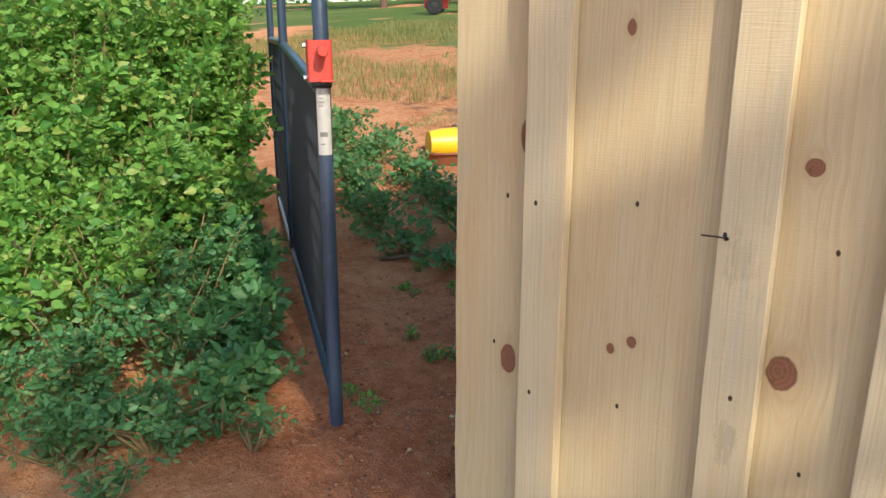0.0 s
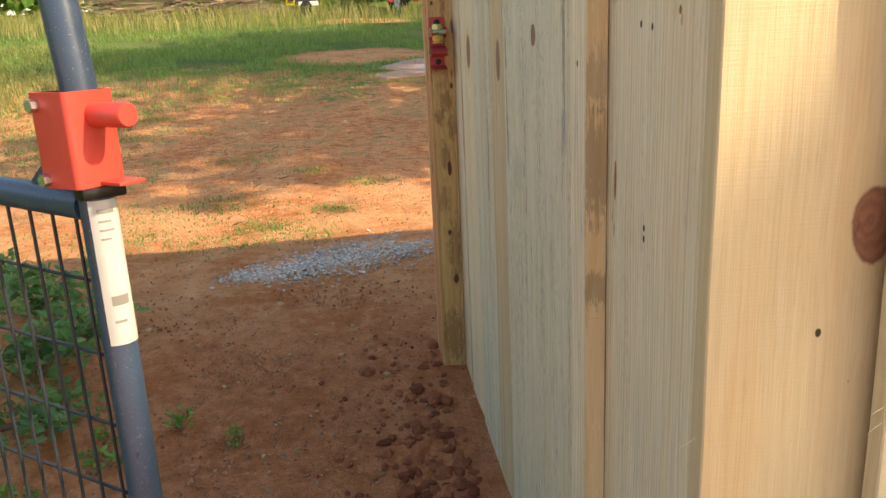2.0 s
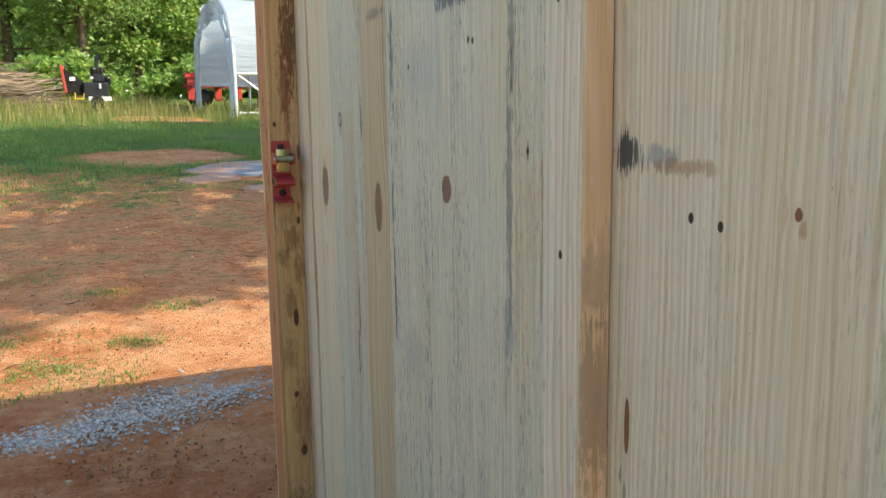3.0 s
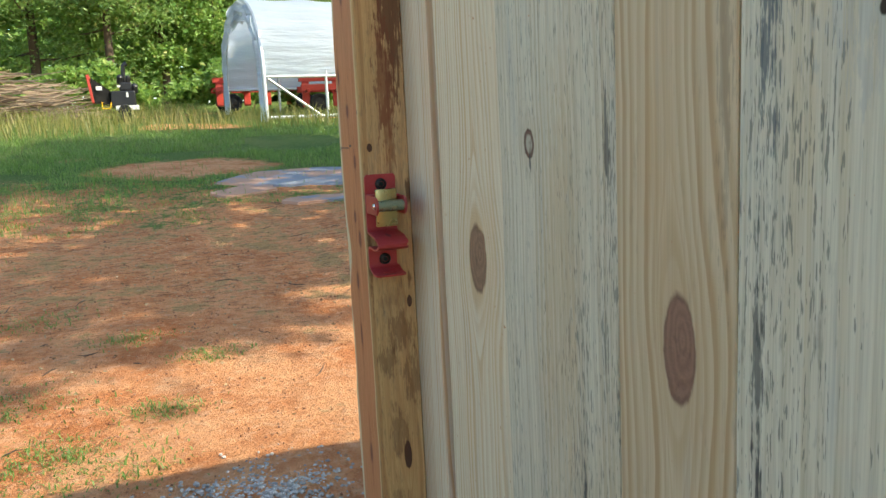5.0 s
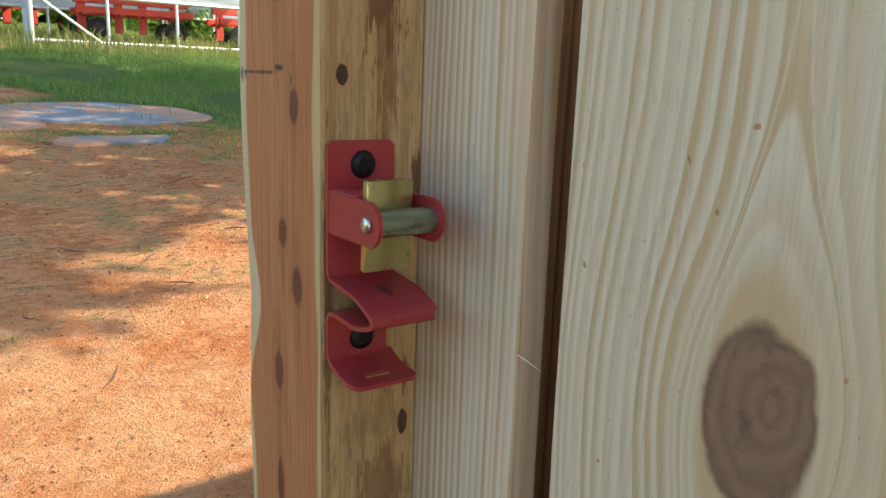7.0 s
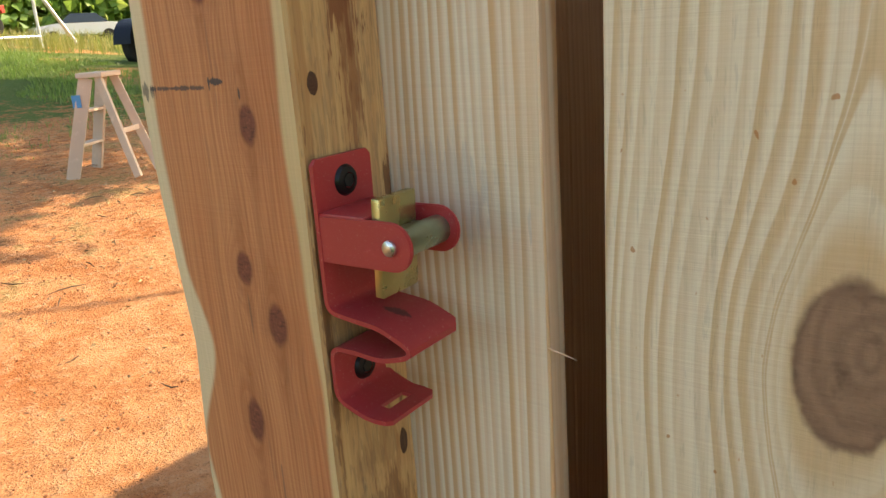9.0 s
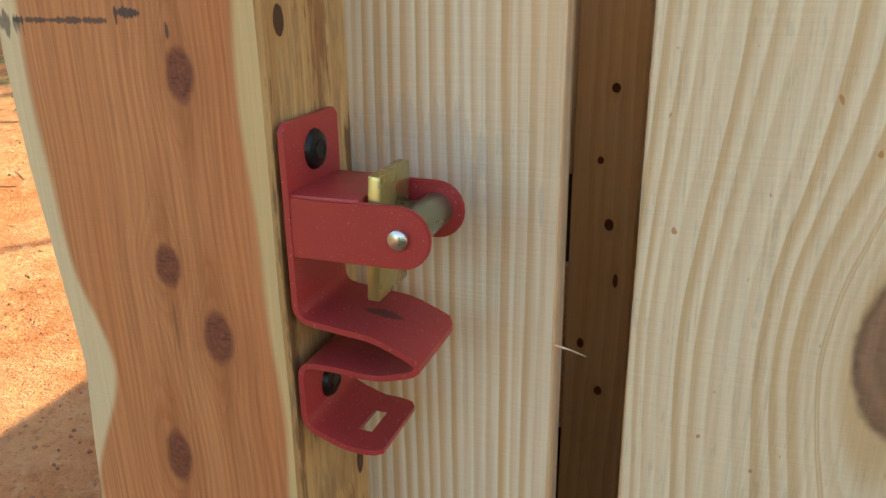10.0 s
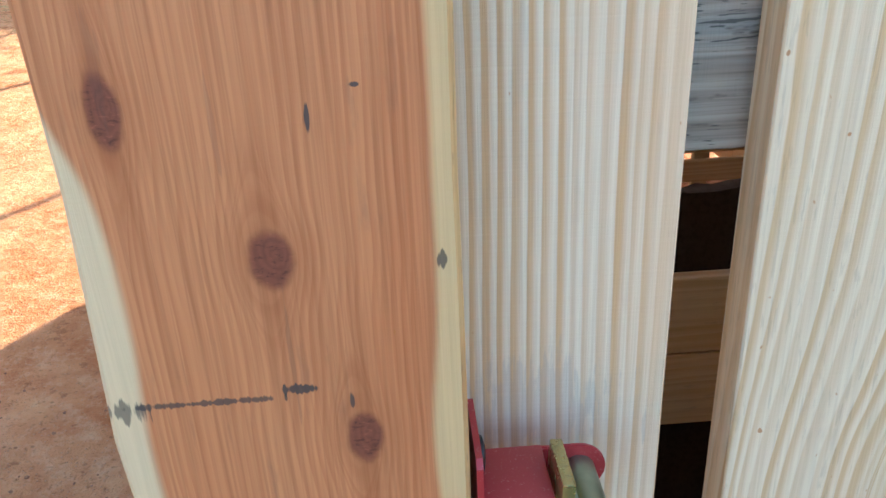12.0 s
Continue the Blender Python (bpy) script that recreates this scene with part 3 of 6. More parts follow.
GREY, GREY_D = (0.70, 0.635, 0.475), (0.56, 0.46, 0.29)
RUST, TAN = (0.34, 0.15, 0.06), (0.50, 0.33, 0.15)
W_B = [
    wood("pine_board_near", 1, GREY, (0.54, 0.40, 0.22), 95, 0.45, [(1.778, 1.115, 0.005, 0.034), (1.556, 1.372, 0.004, 0.006)], 0.3, 0.15, 0.3, 21.0, fib=0.35, dash=0.2, marks=[(1.788, 1.058, 0.003, 0.014, 0.6), (1.780, 1.035, 0.003, 0.014, 0.6), (1.787, 1.416, 0.022, 0.019, 0.95), (1.735, 1.414, 0.03, 0.012, 0.6, (0.2, 0.22, 0.22)), (1.70, 1.405, 0.05, 0.008, 0.55, RUST), (1.55, 1.36, 0.004, 0.008, 0.5, RUST)], holes=[(1.684, 1.357), (1.644, 1.353), (1.655, 1.065), (1.655, 1.048)]),
    wood("pine_batten_proud", 1, (0.75, 0.68, 0.53), (0.58, 0.42, 0.22), 80, 0.5, [], 0.3, 0.3, 0.3, 25.0, fib=0.4, holes=[(1.868, 1.588), (1.86, 1.30)], marks=[(1.812, 1.1, 0.007, 1.6, 0.6, (0.52, 0.36, 0.17)), (1.812, 1.28, 0.004, 0.05, 0.35, (0.16, 0.14, 0.12)), (1.812, 1.13, 0.005, 0.10, 0.5, (0.14, 0.10, 0.07)), (1.812, 0.92, 0.005, 0.03, 0.4)]),
    wood("pine_board_flat", 1, GREY, GREY_D, 70, 0.45, [], 0.4, 0.35, 0.3, 29.0, fib=0.4, dash=0.5, holes=[(1.931, 1.592), (2.002, 1.415)], marks=[(1.912, 1.1, 0.012, 1.6, 0.45, TAN), (1.964, 1.34, 0.0025, 0.09, 0.7, RUST), (1.966, 1.24, 0.0025, 0.06, 0.6, RUST), (1.992, 1.33, 0.02, 0.07, 0.3, TAN), (2.002, 1.415, 0.0022, 0.014, 0.85), (1.919, 1.12, 0.007, 0.06, 0.85)]),
    wood("pine_board_stained", 1, GREY, GREY_D, 75, 0.4, [(2.286, 1.347, 0.020, 0.024)], 0.5, 0.4, 0.3, 27.0, fib=0.42, dash=0.5, holes=[(2.193, 1.579), (2.177, 1.576)], marks=[(2.250, 1.655, 0.085, 0.020, 0.85, (0.10, 0.11, 0.12)), (2.140, 1.69, 0.10, 0.018, 0.8, (0.09, 0.10, 0.11)), (2.058, 1.36, 0.010, 0.22, 0.6, (0.10, 0.11, 0.11)), (2.050, 1.56, 0.010, 0.09, 0.55), (2.060, 1.17, 0.018, 0.06, 0.5, (0.16, 0.18, 0.19)), (2.070, 1.06, 0.006, 0.05, 0.4, RUST)], knot_colour=(0.21, 0.115, 0.075)),
    wood("pine_board_plain", 1, GREY, GREY_D, 70, 0.4, [], 0.42, 0.4, 0.3, 33.0, fib=0.42, dash=0.6, holes=[(2.465, 1.56)], marks=[(2.431, 1.715, 0.085, 0.018, 0.75, (0.13, 0.14, 0.15)), (2.411, 1.55, 0.10, 0.06, 0.3, (0.3, 0.33, 0.34)), (2.563, 1.60, 0.010, 0.10, 0.8, (0.09, 0.11, 0.12)), (2.569, 1.30, 0.006, 0.10, 0.7), (2.567, 1.12, 0.007, 0.10, 0.85), (2.461, 1.02, 0.06, 0.05, 0.3, (0.25, 0.28, 0.28))]),
    wood("pine_board_warm", 1, (0.62, 0.49, 0.31), (0.47, 0.31, 0.16), 60, 0.75, [(2.671, 1.285, 0.024, 0.055)], 0.2, 0.2, 0.3, 37.0, marks=[(2.673, 1.683, 0.055, 0.012, 0.65, (0.2, 0.17, 0.14)), (2.611, 1.6, 0.010, 0.2, 0.3)], wander=0.04, knot_colour=(0.24, 0.13, 0.085)),
    wood("pine_board_ring", 1, GREY, (0.48, 0.38, 0.24), 90, 0.4, [(2.970, 1.474, 0.014, 0.019)], 0.3, 0.4, 0.3, 41.0, fib=0.4, dash=0.55, loose=(0,), marks=[(2.850, 1.02, 0.004, 0.09, 0.85), (2.864, 0.92, 0.006, 0.06, 0.8), (2.792, 1.47, 0.007, 0.05, 0.7), (2.902, 1.3, 0.04, 0.25, 0.25, TAN), (2.945, 1.811, 0.03, 0.012, 0.8), (2.970, 1.452, 0.003, 0.012, 0.8)], knot_colour=(0.15, 0.085, 0.055)),
    wood("pine_board_knotty", 1, (0.77, 0.665, 0.475), (0.63, 0.44, 0.24), 80, 0.75, [(3.160, 1.302, 0.034, 0.053)], 0.15, 0.12, 0.4, 45.0, wander=0.03, knot_colour=(0.25, 0.145, 0.085), relief=0.03, fleck=0.725, dash=0.12),
    # the faint blue-grey mark is a reflection put into the board's colour
    wood("pine_board_combed", 1, (0.76, 0.675, 0.51), (0.62, 0.40, 0.21), 118, 0.80, [], 0.25, 0.06, 0.42, 49.0, wander=0.012, relief=0.07, marks=[(3.44, 1.385, 0.055, 0.035, 0.22, (0.22, 0.25, 0.28)), (3.47, 1.26, 0.04, 0.05, 0.12, TAN)]),
]
boards_b = [
    (1.416, 1.860, -1.035, 0.028), (1.812, 1.897, -1.073, 0.036), (1.862, 2.0370, -1.038, 0.03), (2.0395, 2.3295, -1.037, 0.03), (2.3320, 2.5930, -1.036, 0.03),
    (2.5955, 2.7710, -1.035, 0.03), (2.7745, 3.0560, -1.033, 0.03), (3.0600, 3.309, -1.028, 0.030), (3.353, 3.52, -1.0252, 0.026),
]
for i, (y0, y1, x, th) in enumerate(boards_b):
    part("board", plank(x, x + th, y0, y1, -0.02, TOP, 200 + i, 0.0008, 0.0012), W_B[i], wall_west)

# corner post of red cedar with a live edge
W_CEDAR = wood("red_cedar_face", 1, (0.60, 0.26, 0.11), (0.42, 0.135, 0.05), 230, 0.34,
               [(3.531, 1.444, 0.0093, 0.0152), (3.555, 1.338, 0.0087, 0.0139), (3.527, 1.297, 0.0106, 0.0178), (3.563, 1.54, 0.0106, 0.0139), (3.618, 1.606, 0.0075, 0.0165), (3.567, 1.21, 0.0100, 0.0203), (3.567, 1.10, 0.0075, 0.0254), (3.55, 0.86, 0.0100, 0.0229), (3.56, 1.75, 0.0100, 0.0178)],
               0.0, 0.22, 0.3, 61.0, fib=0.4, knot_soft=0.7, relief=0.03, sap=[(3.480, 0.013, 1, (0.64, 0.46, 0.23), [(1.44, 0.05, 0.004), (1.25, 0.04, -0.004)]), (3.642, 0.014, -1, (0.70, 0.56, 0.34), [(1.265, 0.05, 0.021), (1.17, 0.04, -0.010), (1.64, 0.05, -0.022), (1.44, 0.05, -0.004)])],
               marks=[(3.555, 1.474, 0.012, 0.0025, 0.9), (3.60, 1.470, 0.03, 0.0018, 0.8), (3.645, 1.468, 0.012, 0.006, 0.7), (3.49, 1.535, 0.003, 0.004, 0.8), (3.541, 1.60, 0.0012, 0.006, 0.9), (3.521, 1.612, 0.003, 0.0012, 0.9), (3.578, 1.60, 0.0012, 0.02, 0.2), (3.56, 1.50, 0.0010, 0.03, 0.25), (3.535, 1.465, 0.0012, 0.004, 0.8), (3.634, 1.25, 0.003, 0.007, 0.6), (3.618, 1.62, 0.003, 0.025, 0.18), (3.555, 1.30, 0.0012, 0.018, 0.35), (3.545, 1.15, 0.0012, 0.02, 0.5)], knot_colour=(0.18, 0.06, 0.034), wander=0.03)
BROWN = (0.10, 0.038, 0.016)
W_GOLD = wood("cedar_side_face", 0, (0.56, 0.37, 0.16), (0.38, 0.20, 0.075), 60, 0.5, [(-1.052, 0.43, 0.010, 0.018), (-1.06, 0.87, 0.008, 0.028), (-1.04, 1.176, 0.005, 0.012), (-1.10, 1.47, 0.005, 0.008), (-1.07, 0.62, 0.007, 0.01)],
              0.0, 0.5, 0.3, 65.0, fib=0.35, dash=0.25, marks=[(-1.050, 1.72, 0.024, 0.16, 0.85, BROWN), (-1.066, 1.60, 0.018, 0.12, 0.75, (0.17, 0.06, 0.025)), (-1.062, 1.50, 0.012, 0.09, 0.6, (0.2, 0.075, 0.03)), (-1.03, 1.385, 0.006, 0.03, 0.8, BROWN), (-1.06, 1.12, 0.03, 0.035, 0.6, (0.16, 0.075, 0.03)), (-1.09, 1.06, 0.02, 0.03, 0.5, BROWN), (-1.04, 1.02, 0.02, 0.05, 0.5, BROWN), (-1.075, 0.92, 0.02, 0.05, 0.5, BROWN), (-1.05, 0.55, 0.03, 0.12, 0.45, BROWN), (-1.07, 0.2, 0.05, 0.12, 0.5, BROWN), (-1.112, 1.31, 0.005, 0.12, 0.55, BROWN), (-1.095, 1.24, 0.004, 0.02, 0.7, BROWN), (-1.038, 1.22, 0.004, 0.016, 0.7, BROWN), (-1.085, 0.75, 0.02, 0.06, 0.4, BROWN), (-1.07, 1.18, 0.03, 0.02, 0.35, (0.2, 0.1, 0.04))], knot_colour=(0.07, 0.035, 0.02), wander=0.03)


def build_post():
    def live(z):
        return 0.004 * math.sin(z * 9.0 + 0.5) + 0.003 * math.sin(z * 23.0) - 0.006 * math.exp(-((z - 1.25) / 0.06) ** 2)
    bm = plank(-1.117, -1.026, 3.482, 3.642, 0.03, TOP, 300, 0.0006, 0.0025, 40, live)
    bm.normal_update()
    for f in bm.faces:
        f.material_index = 1 if f.normal.y < -0.6 else 0
    ob = part("corner_post", bm, [W_CEDAR, W_GOLD])
    return tagged(ob, "red cedar corner post with pale live edge and dark knots", "post")


build_post()

# the rest of the shed, out of the sun
W_IN = wood("pine_inner_plank", 1, (0.72, 0.56, 0.34), (0.55, 0.36, 0.18), 45, 0.5, [(0.85, 3.12, 0.008, 0.016)], 0.1, 0.2, 0.3, 71.0, lie=True)
W_KNOTTY = wood("pine_bin_post", 1, (0.76, 0.60, 0.37), (0.6, 0.42, 0.22), 40, 0.4, [(3.45, 1.29, 0.008, 0.009), (3.47, 1.16, 0.006, 0.007), (3.448, 1.04, 0.009, 0.012), (3.43, 0.93, 0.005, 0.014), (3.49, 0.79, 0.007, 0.010), (3.45, 0.69, 0.008, 0.010)], 0.05, 0.1, 0.3, 83.0, knot_colour=(0.10, 0.04, 0.02))
W_OLD = wood("grey_weathered_plank", 1, (0.46, 0.42, 0.36), (0.24, 0.20, 0.15), 45, 0.4, [], 0.9, 0.9, 0.6, 75.0, fib=0.6, lie=True, dash=0.8, wander=0.06)
# boards browned in colour to deepen the shade inside
W_NS = wood("shade_brown_board", 0, (0.44, 0.31, 0.19), (0.30, 0.19, 0.10), 70, 0.4, [], 0.1, 0.2, 0.3, 79.0)
# added closing wall; its height is set by the shadow it throws north
wall_north = thing("wall_north", "added board wall closing the shed, browned for the shade inside", "wall", kind="structure")
for i in range(17):
    x0 = -1.02 + i * 0.285
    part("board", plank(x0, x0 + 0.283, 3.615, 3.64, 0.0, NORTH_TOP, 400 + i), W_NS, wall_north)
wall_east = thing("wall_east", "pine board wall with light showing through its gaps", "wall", kind="structure")
for i in range(8):
    y0 = 1.42 + i * 0.275
    part("board", plank(3.75, 3.776, y0, y0 + 0.255, 0.0, TOP, 420 + i), W_IN, wall_east)
# unseen roof pieces, added and sized to shade the inside and the ground
bm = bmesh.new()
box(bm, -1.15, 3.90, 1.15, 2.25, TOP + 0.004, TOP + 0.05, 0.004)
box(bm, -1.0, 2.3, 2.252, 3.08, TOP + 0.004, TOP + 0.05, 0.004)
tagged(part("shed_roof", bm, W_NS), "unseen roof pieces added to shade the shed", "roof", kind="structure")
bm = bmesh.new()
for z0, z1 in ((0.55, 0.735), (0.74, 0.925)):
    box(bm, 0.0, 0.03, 2.2, 3.58, z0, z1, 0.003)
tagged(part("bin_post", plank(-0.06, -0.004, 3.400, 3.520, 0.0, 2.2, 431), W_KNOTTY), "pale pine post with dark knots inside the shed", "post", kind="structure")
tagged(part("plank_bin", bm, W_IN), "two pale planks of a bin inside the shed", "bin", kind="structure")

# ---- gate latch on the corner post ----
PY = 3.482


def build_post_latch():
    o = Vector((-1.085, PY, 1.33))
    g = thing("gate_latch", "dark red two-way gate latch bolted to the cedar post", "latch", o)
    inv = Matrix.Translation(-o)

    def add(name, bm, mat, parent=None, label="", sharp=35):
        bmesh.ops.transform(bm, matrix=inv, verts=bm.verts)
        return smooth(part(name, bm, mat, parent or g, label), sharp)

    def ribbon(prof, holes=(), cols=(0.0, 0.30, 0.37, 0.68, 0.75, 1.0), thick=0.0034):
        bm = bmesh.new()
        rows = []
        for d, z, xl, xr in prof:
            rows.append([bm.verts.new((xl + (xr - xl) * c, PY - d, z)) for c in cols])
        for i, (a, b) in enumerate(zip(rows, rows[1:])):
            for j in range(len(cols) - 1):
                if (i, j) not in holes:
                    bm.faces.new((a[j], a[j + 1], b[j + 1], b[j]))
        bmesh.ops.recalc_face_normals(bm, faces=bm.faces)
        bmesh.ops.solidify(bm, geom=bm.faces[:], thickness=thick)
        bmesh.ops.recalc_face_normals(bm, faces=bm.faces)
        return bm
    L = -1.1155
    up = [(0.0035, 1.4215, L + 0.004, -1.061), (0.0035, 1.4175, L, -1.057)]
    path = arc_fillet([(0.0035, 1.40), (0.0035, 1.314), (0.034, 1.3105), (0.050, 1.309), (0.078, 1.297), (0.050, 1.2885), (0.030, 1.2905), (0.0035, 1.2905), (0.0035, 1.248), (0.022, 1.241)], 0.011, 5)

    def right(d, z):
        if z > 1.345:
            return -1.057
        if z > 1.285:
            return -1.058 - (0.004 if d > 0.072 else 0)
        if d > 0.010 or z < 1.25:
            return -1.058
        return -1.062
    main = up + [(p.x, p.y, L, right(p.x, p.y)) for p in (Vector(q) for q in path)]
    n = len(main)
    main += [(0.029, 1.2390, L, -1.058), (0.0300, 1.2388, L, -1.058), (0.0382, 1.2380, L, -1.057), (0.0392, 1.2379, L, -1.057), (0.0475, 1.2372, L + 0.002, -1.058), (0.051, 1.2370, L + 0.006, -1.063)]
    add("folded_plate", ribbon(main, holes={(n + 1, 1), (n + 1, 2), (n + 1, 3)}), M_RED_WORN)
    # channel arm
    for x, name in ((-1.1148, "side_plate"), (-1.0625, "side_plate")):
        bm = bmesh.new()
        out = [(0.0042, 1.3515), (0.067, 1.3515)] + [(0.067 + 0.0165 * math.sin(a), 1.368 - 0.0165 * math.cos(a)) for a in (math.pi * i / 12 for i in range(1, 12))] + [(0.067, 1.3845), (0.0042, 1.3845)]
        f = bm.faces.new([bm.verts.new((x, PY - d, z)) for d, z in out])
        ex = bmesh.ops.extrude_face_region(bm, geom=[f])
        bmesh.ops.translate(bm, vec=(0.0032, 0, 0), verts=[v for v in ex["geom"] if isinstance(v, bmesh.types.BMVert)])
        bmesh.ops.recalc_face_normals(bm, faces=bm.faces)
        bmesh.ops.bevel(bm, geom=[e for e in bm.edges if e.is_manifold and e.calc_face_angle(0) > 1.0], offset=0.0008, segments=2, affect="EDGES")
        add(name, bm, M_RED)
    bm = bmesh.new()
    box(bm, -1.1140, -1.0600, PY - 0.0455, PY - 0.004, 1.3823, 1.3859, 0.0014)
    add("top_plate", bm, M_RED)
    # pivoting dog
    bm = bmesh.new()
    tube(bm, [(-1.1115, PY - 0.067, 1.368), (-1.0625, PY - 0.067, 1.368)], 0.0098, 20)
    roller = add("roller", bm, M_ZINC2, label="greenish zinc-plated roller")
    bm = bmesh.new()
    box(bm, -1.1085, -1.070, -0.0036, 0.0036, -0.040, 0.0275, 0.0009, pose(0, PY - 0.0505, 1.3695, 3, 0, 0))
    add("tongue", bm, M_ZINC, label="yellow zinc-plated tongue")
    bm = bmesh.new()
    box(bm, -1.100, -1.070, PY - 0.066, PY - 0.05, 1.361, 1.375, 0.001)
    add("web", bm, M_ZINC2)
    bm = bmesh.new()
    tube(bm, [(-1.1160, PY - 0.067, 1.368), (-1.1175, PY - 0.067, 1.368), (-1.1188, PY - 0.067, 1.368)], 0.006, 18, [0.0056, 0.0052, 0.0032])
    add("rivet_head", bm, M_STEEL, label="bright steel rivet head")
    for z, name in ((1.403, "bolt"), (1.264, "bolt")):
        bm = bmesh.new()
        tube(bm, [(-1.085, PY - 0.0036, z), (-1.085, PY - 0.0065, z), (-1.085, PY - 0.0095, z), (-1.085, PY - 0.0105, z)], 0.01, 22, [0.0116, 0.0114, 0.0094, 0.0055], caps=False)
        tube(bm, [(-1.085, PY - 0.0105, z), (-1.085, PY - 0.0065, z)], 0.0052, 6)
        add(name, bm, M_BLACK, label="black socket-head bolt")


build_post_latch()

# ---- tubular gate, swung open ----
G0 = Vector((-1.80, 1.66, 0.0))
GD = Vector((-0.80, 0.60, 0.0)).normalized()
GN = Vector((GD.y, -GD.x, 0))
G_LEN, G_MID = 3.55, 2.02


def gate_at(s, z, off=0.0):
    return G0 + GD * s + GN * off + Vector((0, 0, z))


def gate_top(s):
    return 1.155 + 0.05 * min(s, 2.2)


def gate_low(s):
    return 0.14 - 0.022 * min(s, 2.2)


def build_gate():
    g = thing("gate", "open blue-black tubular gate with welded wire mesh", "gate", G0)
    inv = Matrix.Translation(-G0)

    def add(name, bm, mat, label="", parent=None):
        bmesh.ops.transform(bm, matrix=inv, verts=bm.verts)
        return smooth(part(name, bm, mat, parent or g, label))
    for name, pts in (("end_stile", [gate_at(0, 0.03), gate_at(0, 1.32), gate_at(0.012, 1.43), gate_at(0.045, 1.56), gate_at(0.11, 1.70), gate_at(0.24, 1.84), gate_at(0.45, 1.95)]), ("middle_stile", [gate_at(G_MID, 0.1), gate_at(G_MID, 1.95)]),
                      ("hinge_stile", [gate_at(G_LEN, 0.1), gate_at(G_LEN, 1.95)]), ("upper_tube", [gate_at(0.45, 1.95), gate_at(G_LEN, 1.95)]),
                      ("top_tube", [gate_at(0.02, gate_top(0)), gate_at(2.2, gate_top(2.2)), gate_at(G_LEN, gate_top(2.2))]),
                      ("bottom_tube", [gate_at(0.02, gate_low(0)), gate_at(2.2, gate_low(2.2)), gate_at(G_LEN, gate_low(2.2))])):
        bm = bmesh.new()
        tube(bm, pts, 0.0235 if "stile" in name else 0.0215, 18)
        add(name, bm, M_BLUEBLACK)
    for i in range(1, 70):
        s = i * 0.0505
        bm = bmesh.new()
        tube(bm, [gate_at(s, gate_low(s)), gate_at(s, gate_top(s))], 0.0029, 6)
        add("mesh_wire", bm, M_WIRE)
    for i in range(1, 9):
        q = i / 9
        bm = bmesh.new()
        tube(bm, [gate_at(s, gate_low(s) * (1 - q) + gate_top(s) * q, 0.004) for s in (0, 2.2, G_LEN)], 0.0029, 6)
        add("mesh_wire", bm, M_WIRE)
    # the label covers the half of the tube that faces the yard
    bm = bmesh.new()
    rows = []
    for z in (0.963, 1.03, 1.10, 1.166):
        rows.append([bm.verts.new(G0 + Vector((0.0243 * math.cos(a), 0.0243 * math.sin(a), z))) for a in (radians(-104 + 118 * i / 10) for i in range(11))])
    for a, b in zip(rows, rows[1:]):
        for i in range(10):
            bm.faces.new((a[i], a[i + 1], b[i + 1], b[i]))
    bmesh.ops.solidify(bm, geom=bm.faces[:], thickness=-0.0004)
    label_sticker = add("label_sticker", bm, M_WHITE, "white paper label stuck round the tube")
    for z, a0, a1, h in ((1.148, -80, -28, 0.006), (1.136, -80, -40, 0.003), (1.124, -80, -34, 0.003), (1.112, -80, -48, 0.003), (1.02, -78, -22, 0.014), (0.995, -78, -40, 0.004)):
        bm = bmesh.new()
        lo, hi = [[bm.verts.new(G0 + Vector((0.0251 * math.cos(a), 0.0251 * math.sin(a), zz))) for a in (radians(a0 + (a1 - a0) * i / 5) for i in range(6))] for zz in (z, z + h)]
        for i in range(5):
            bm.faces.new((lo[i], lo[i + 1], hi[i + 1], hi[i]))
        bmesh.ops.solidify(bm, geom=bm.faces[:], thickness=-0.0003)
        add("print_bar", bm, M_PRINT, "", label_sticker)
    # the end of the top tube is pinched flat where it meets the stile
    bm = bmesh.new()
    box(bm, -0.030, 0.030, -0.030, 0.0, 1.168, 1.188, 0.004, Matrix.Translation(G0) @ pose(0, 0, 0, 0, 0, 40))
    add("weld_plate", bm, M_BLACK)
    bm = bmesh.new()
    f = bm.faces.new([bm.verts.new(gate_at(q, z, 0.004)) for q, z in ((0.02, 1.175), (0.13, 1.183), (0.02, 1.27))])
    ex = bmesh.ops.extrude_face_region(bm, geom=[f])
    bmesh.ops.translate(bm, vec=GN * -0.008, verts=[v for v in ex["geom"] if isinstance(v, bmesh.types.BMVert)])
    bmesh.ops.recalc_face_normals(bm, faces=bm.faces)
    add("gusset", bm, M_BLUEBLACK)
    # red keeper, its face square to the gate's line, with its striker stub
    turn = Matrix.Translation(G0 + Vector((-0.010, -0.002, -0.008))) @ pose(0, 0, 0, 0, 0, 52)
    bm = bmesh.new()
    rings = []
    for z in (1.194, 1.255, 1.316):
        rings.append([[bm.verts.new(turn @ Vector((math.copysign(w, cx) + 0.008 * math.cos(a) - math.copysign(0.008, cx), math.copysign(w, cy) + 0.008 * math.sin(a) - math.copysign(0.008, cy), z))) for cx, cy, a0 in ((1, 1, 0), (-1, 1, 90), (-1, -1, 180), (1, -1, 270)) for a in (radians(a0 + 22.5 * i) for i in range(5))] for w in (0.037, 0.033)])
    n = len(rings[0][0])
    for lo, hi in zip(rings, rings[1:]):
        for i in range(n):
            j = (i + 1) % n
            bm.faces.new((lo[0][i], lo[0][j], hi[0][j], hi[0][i]))
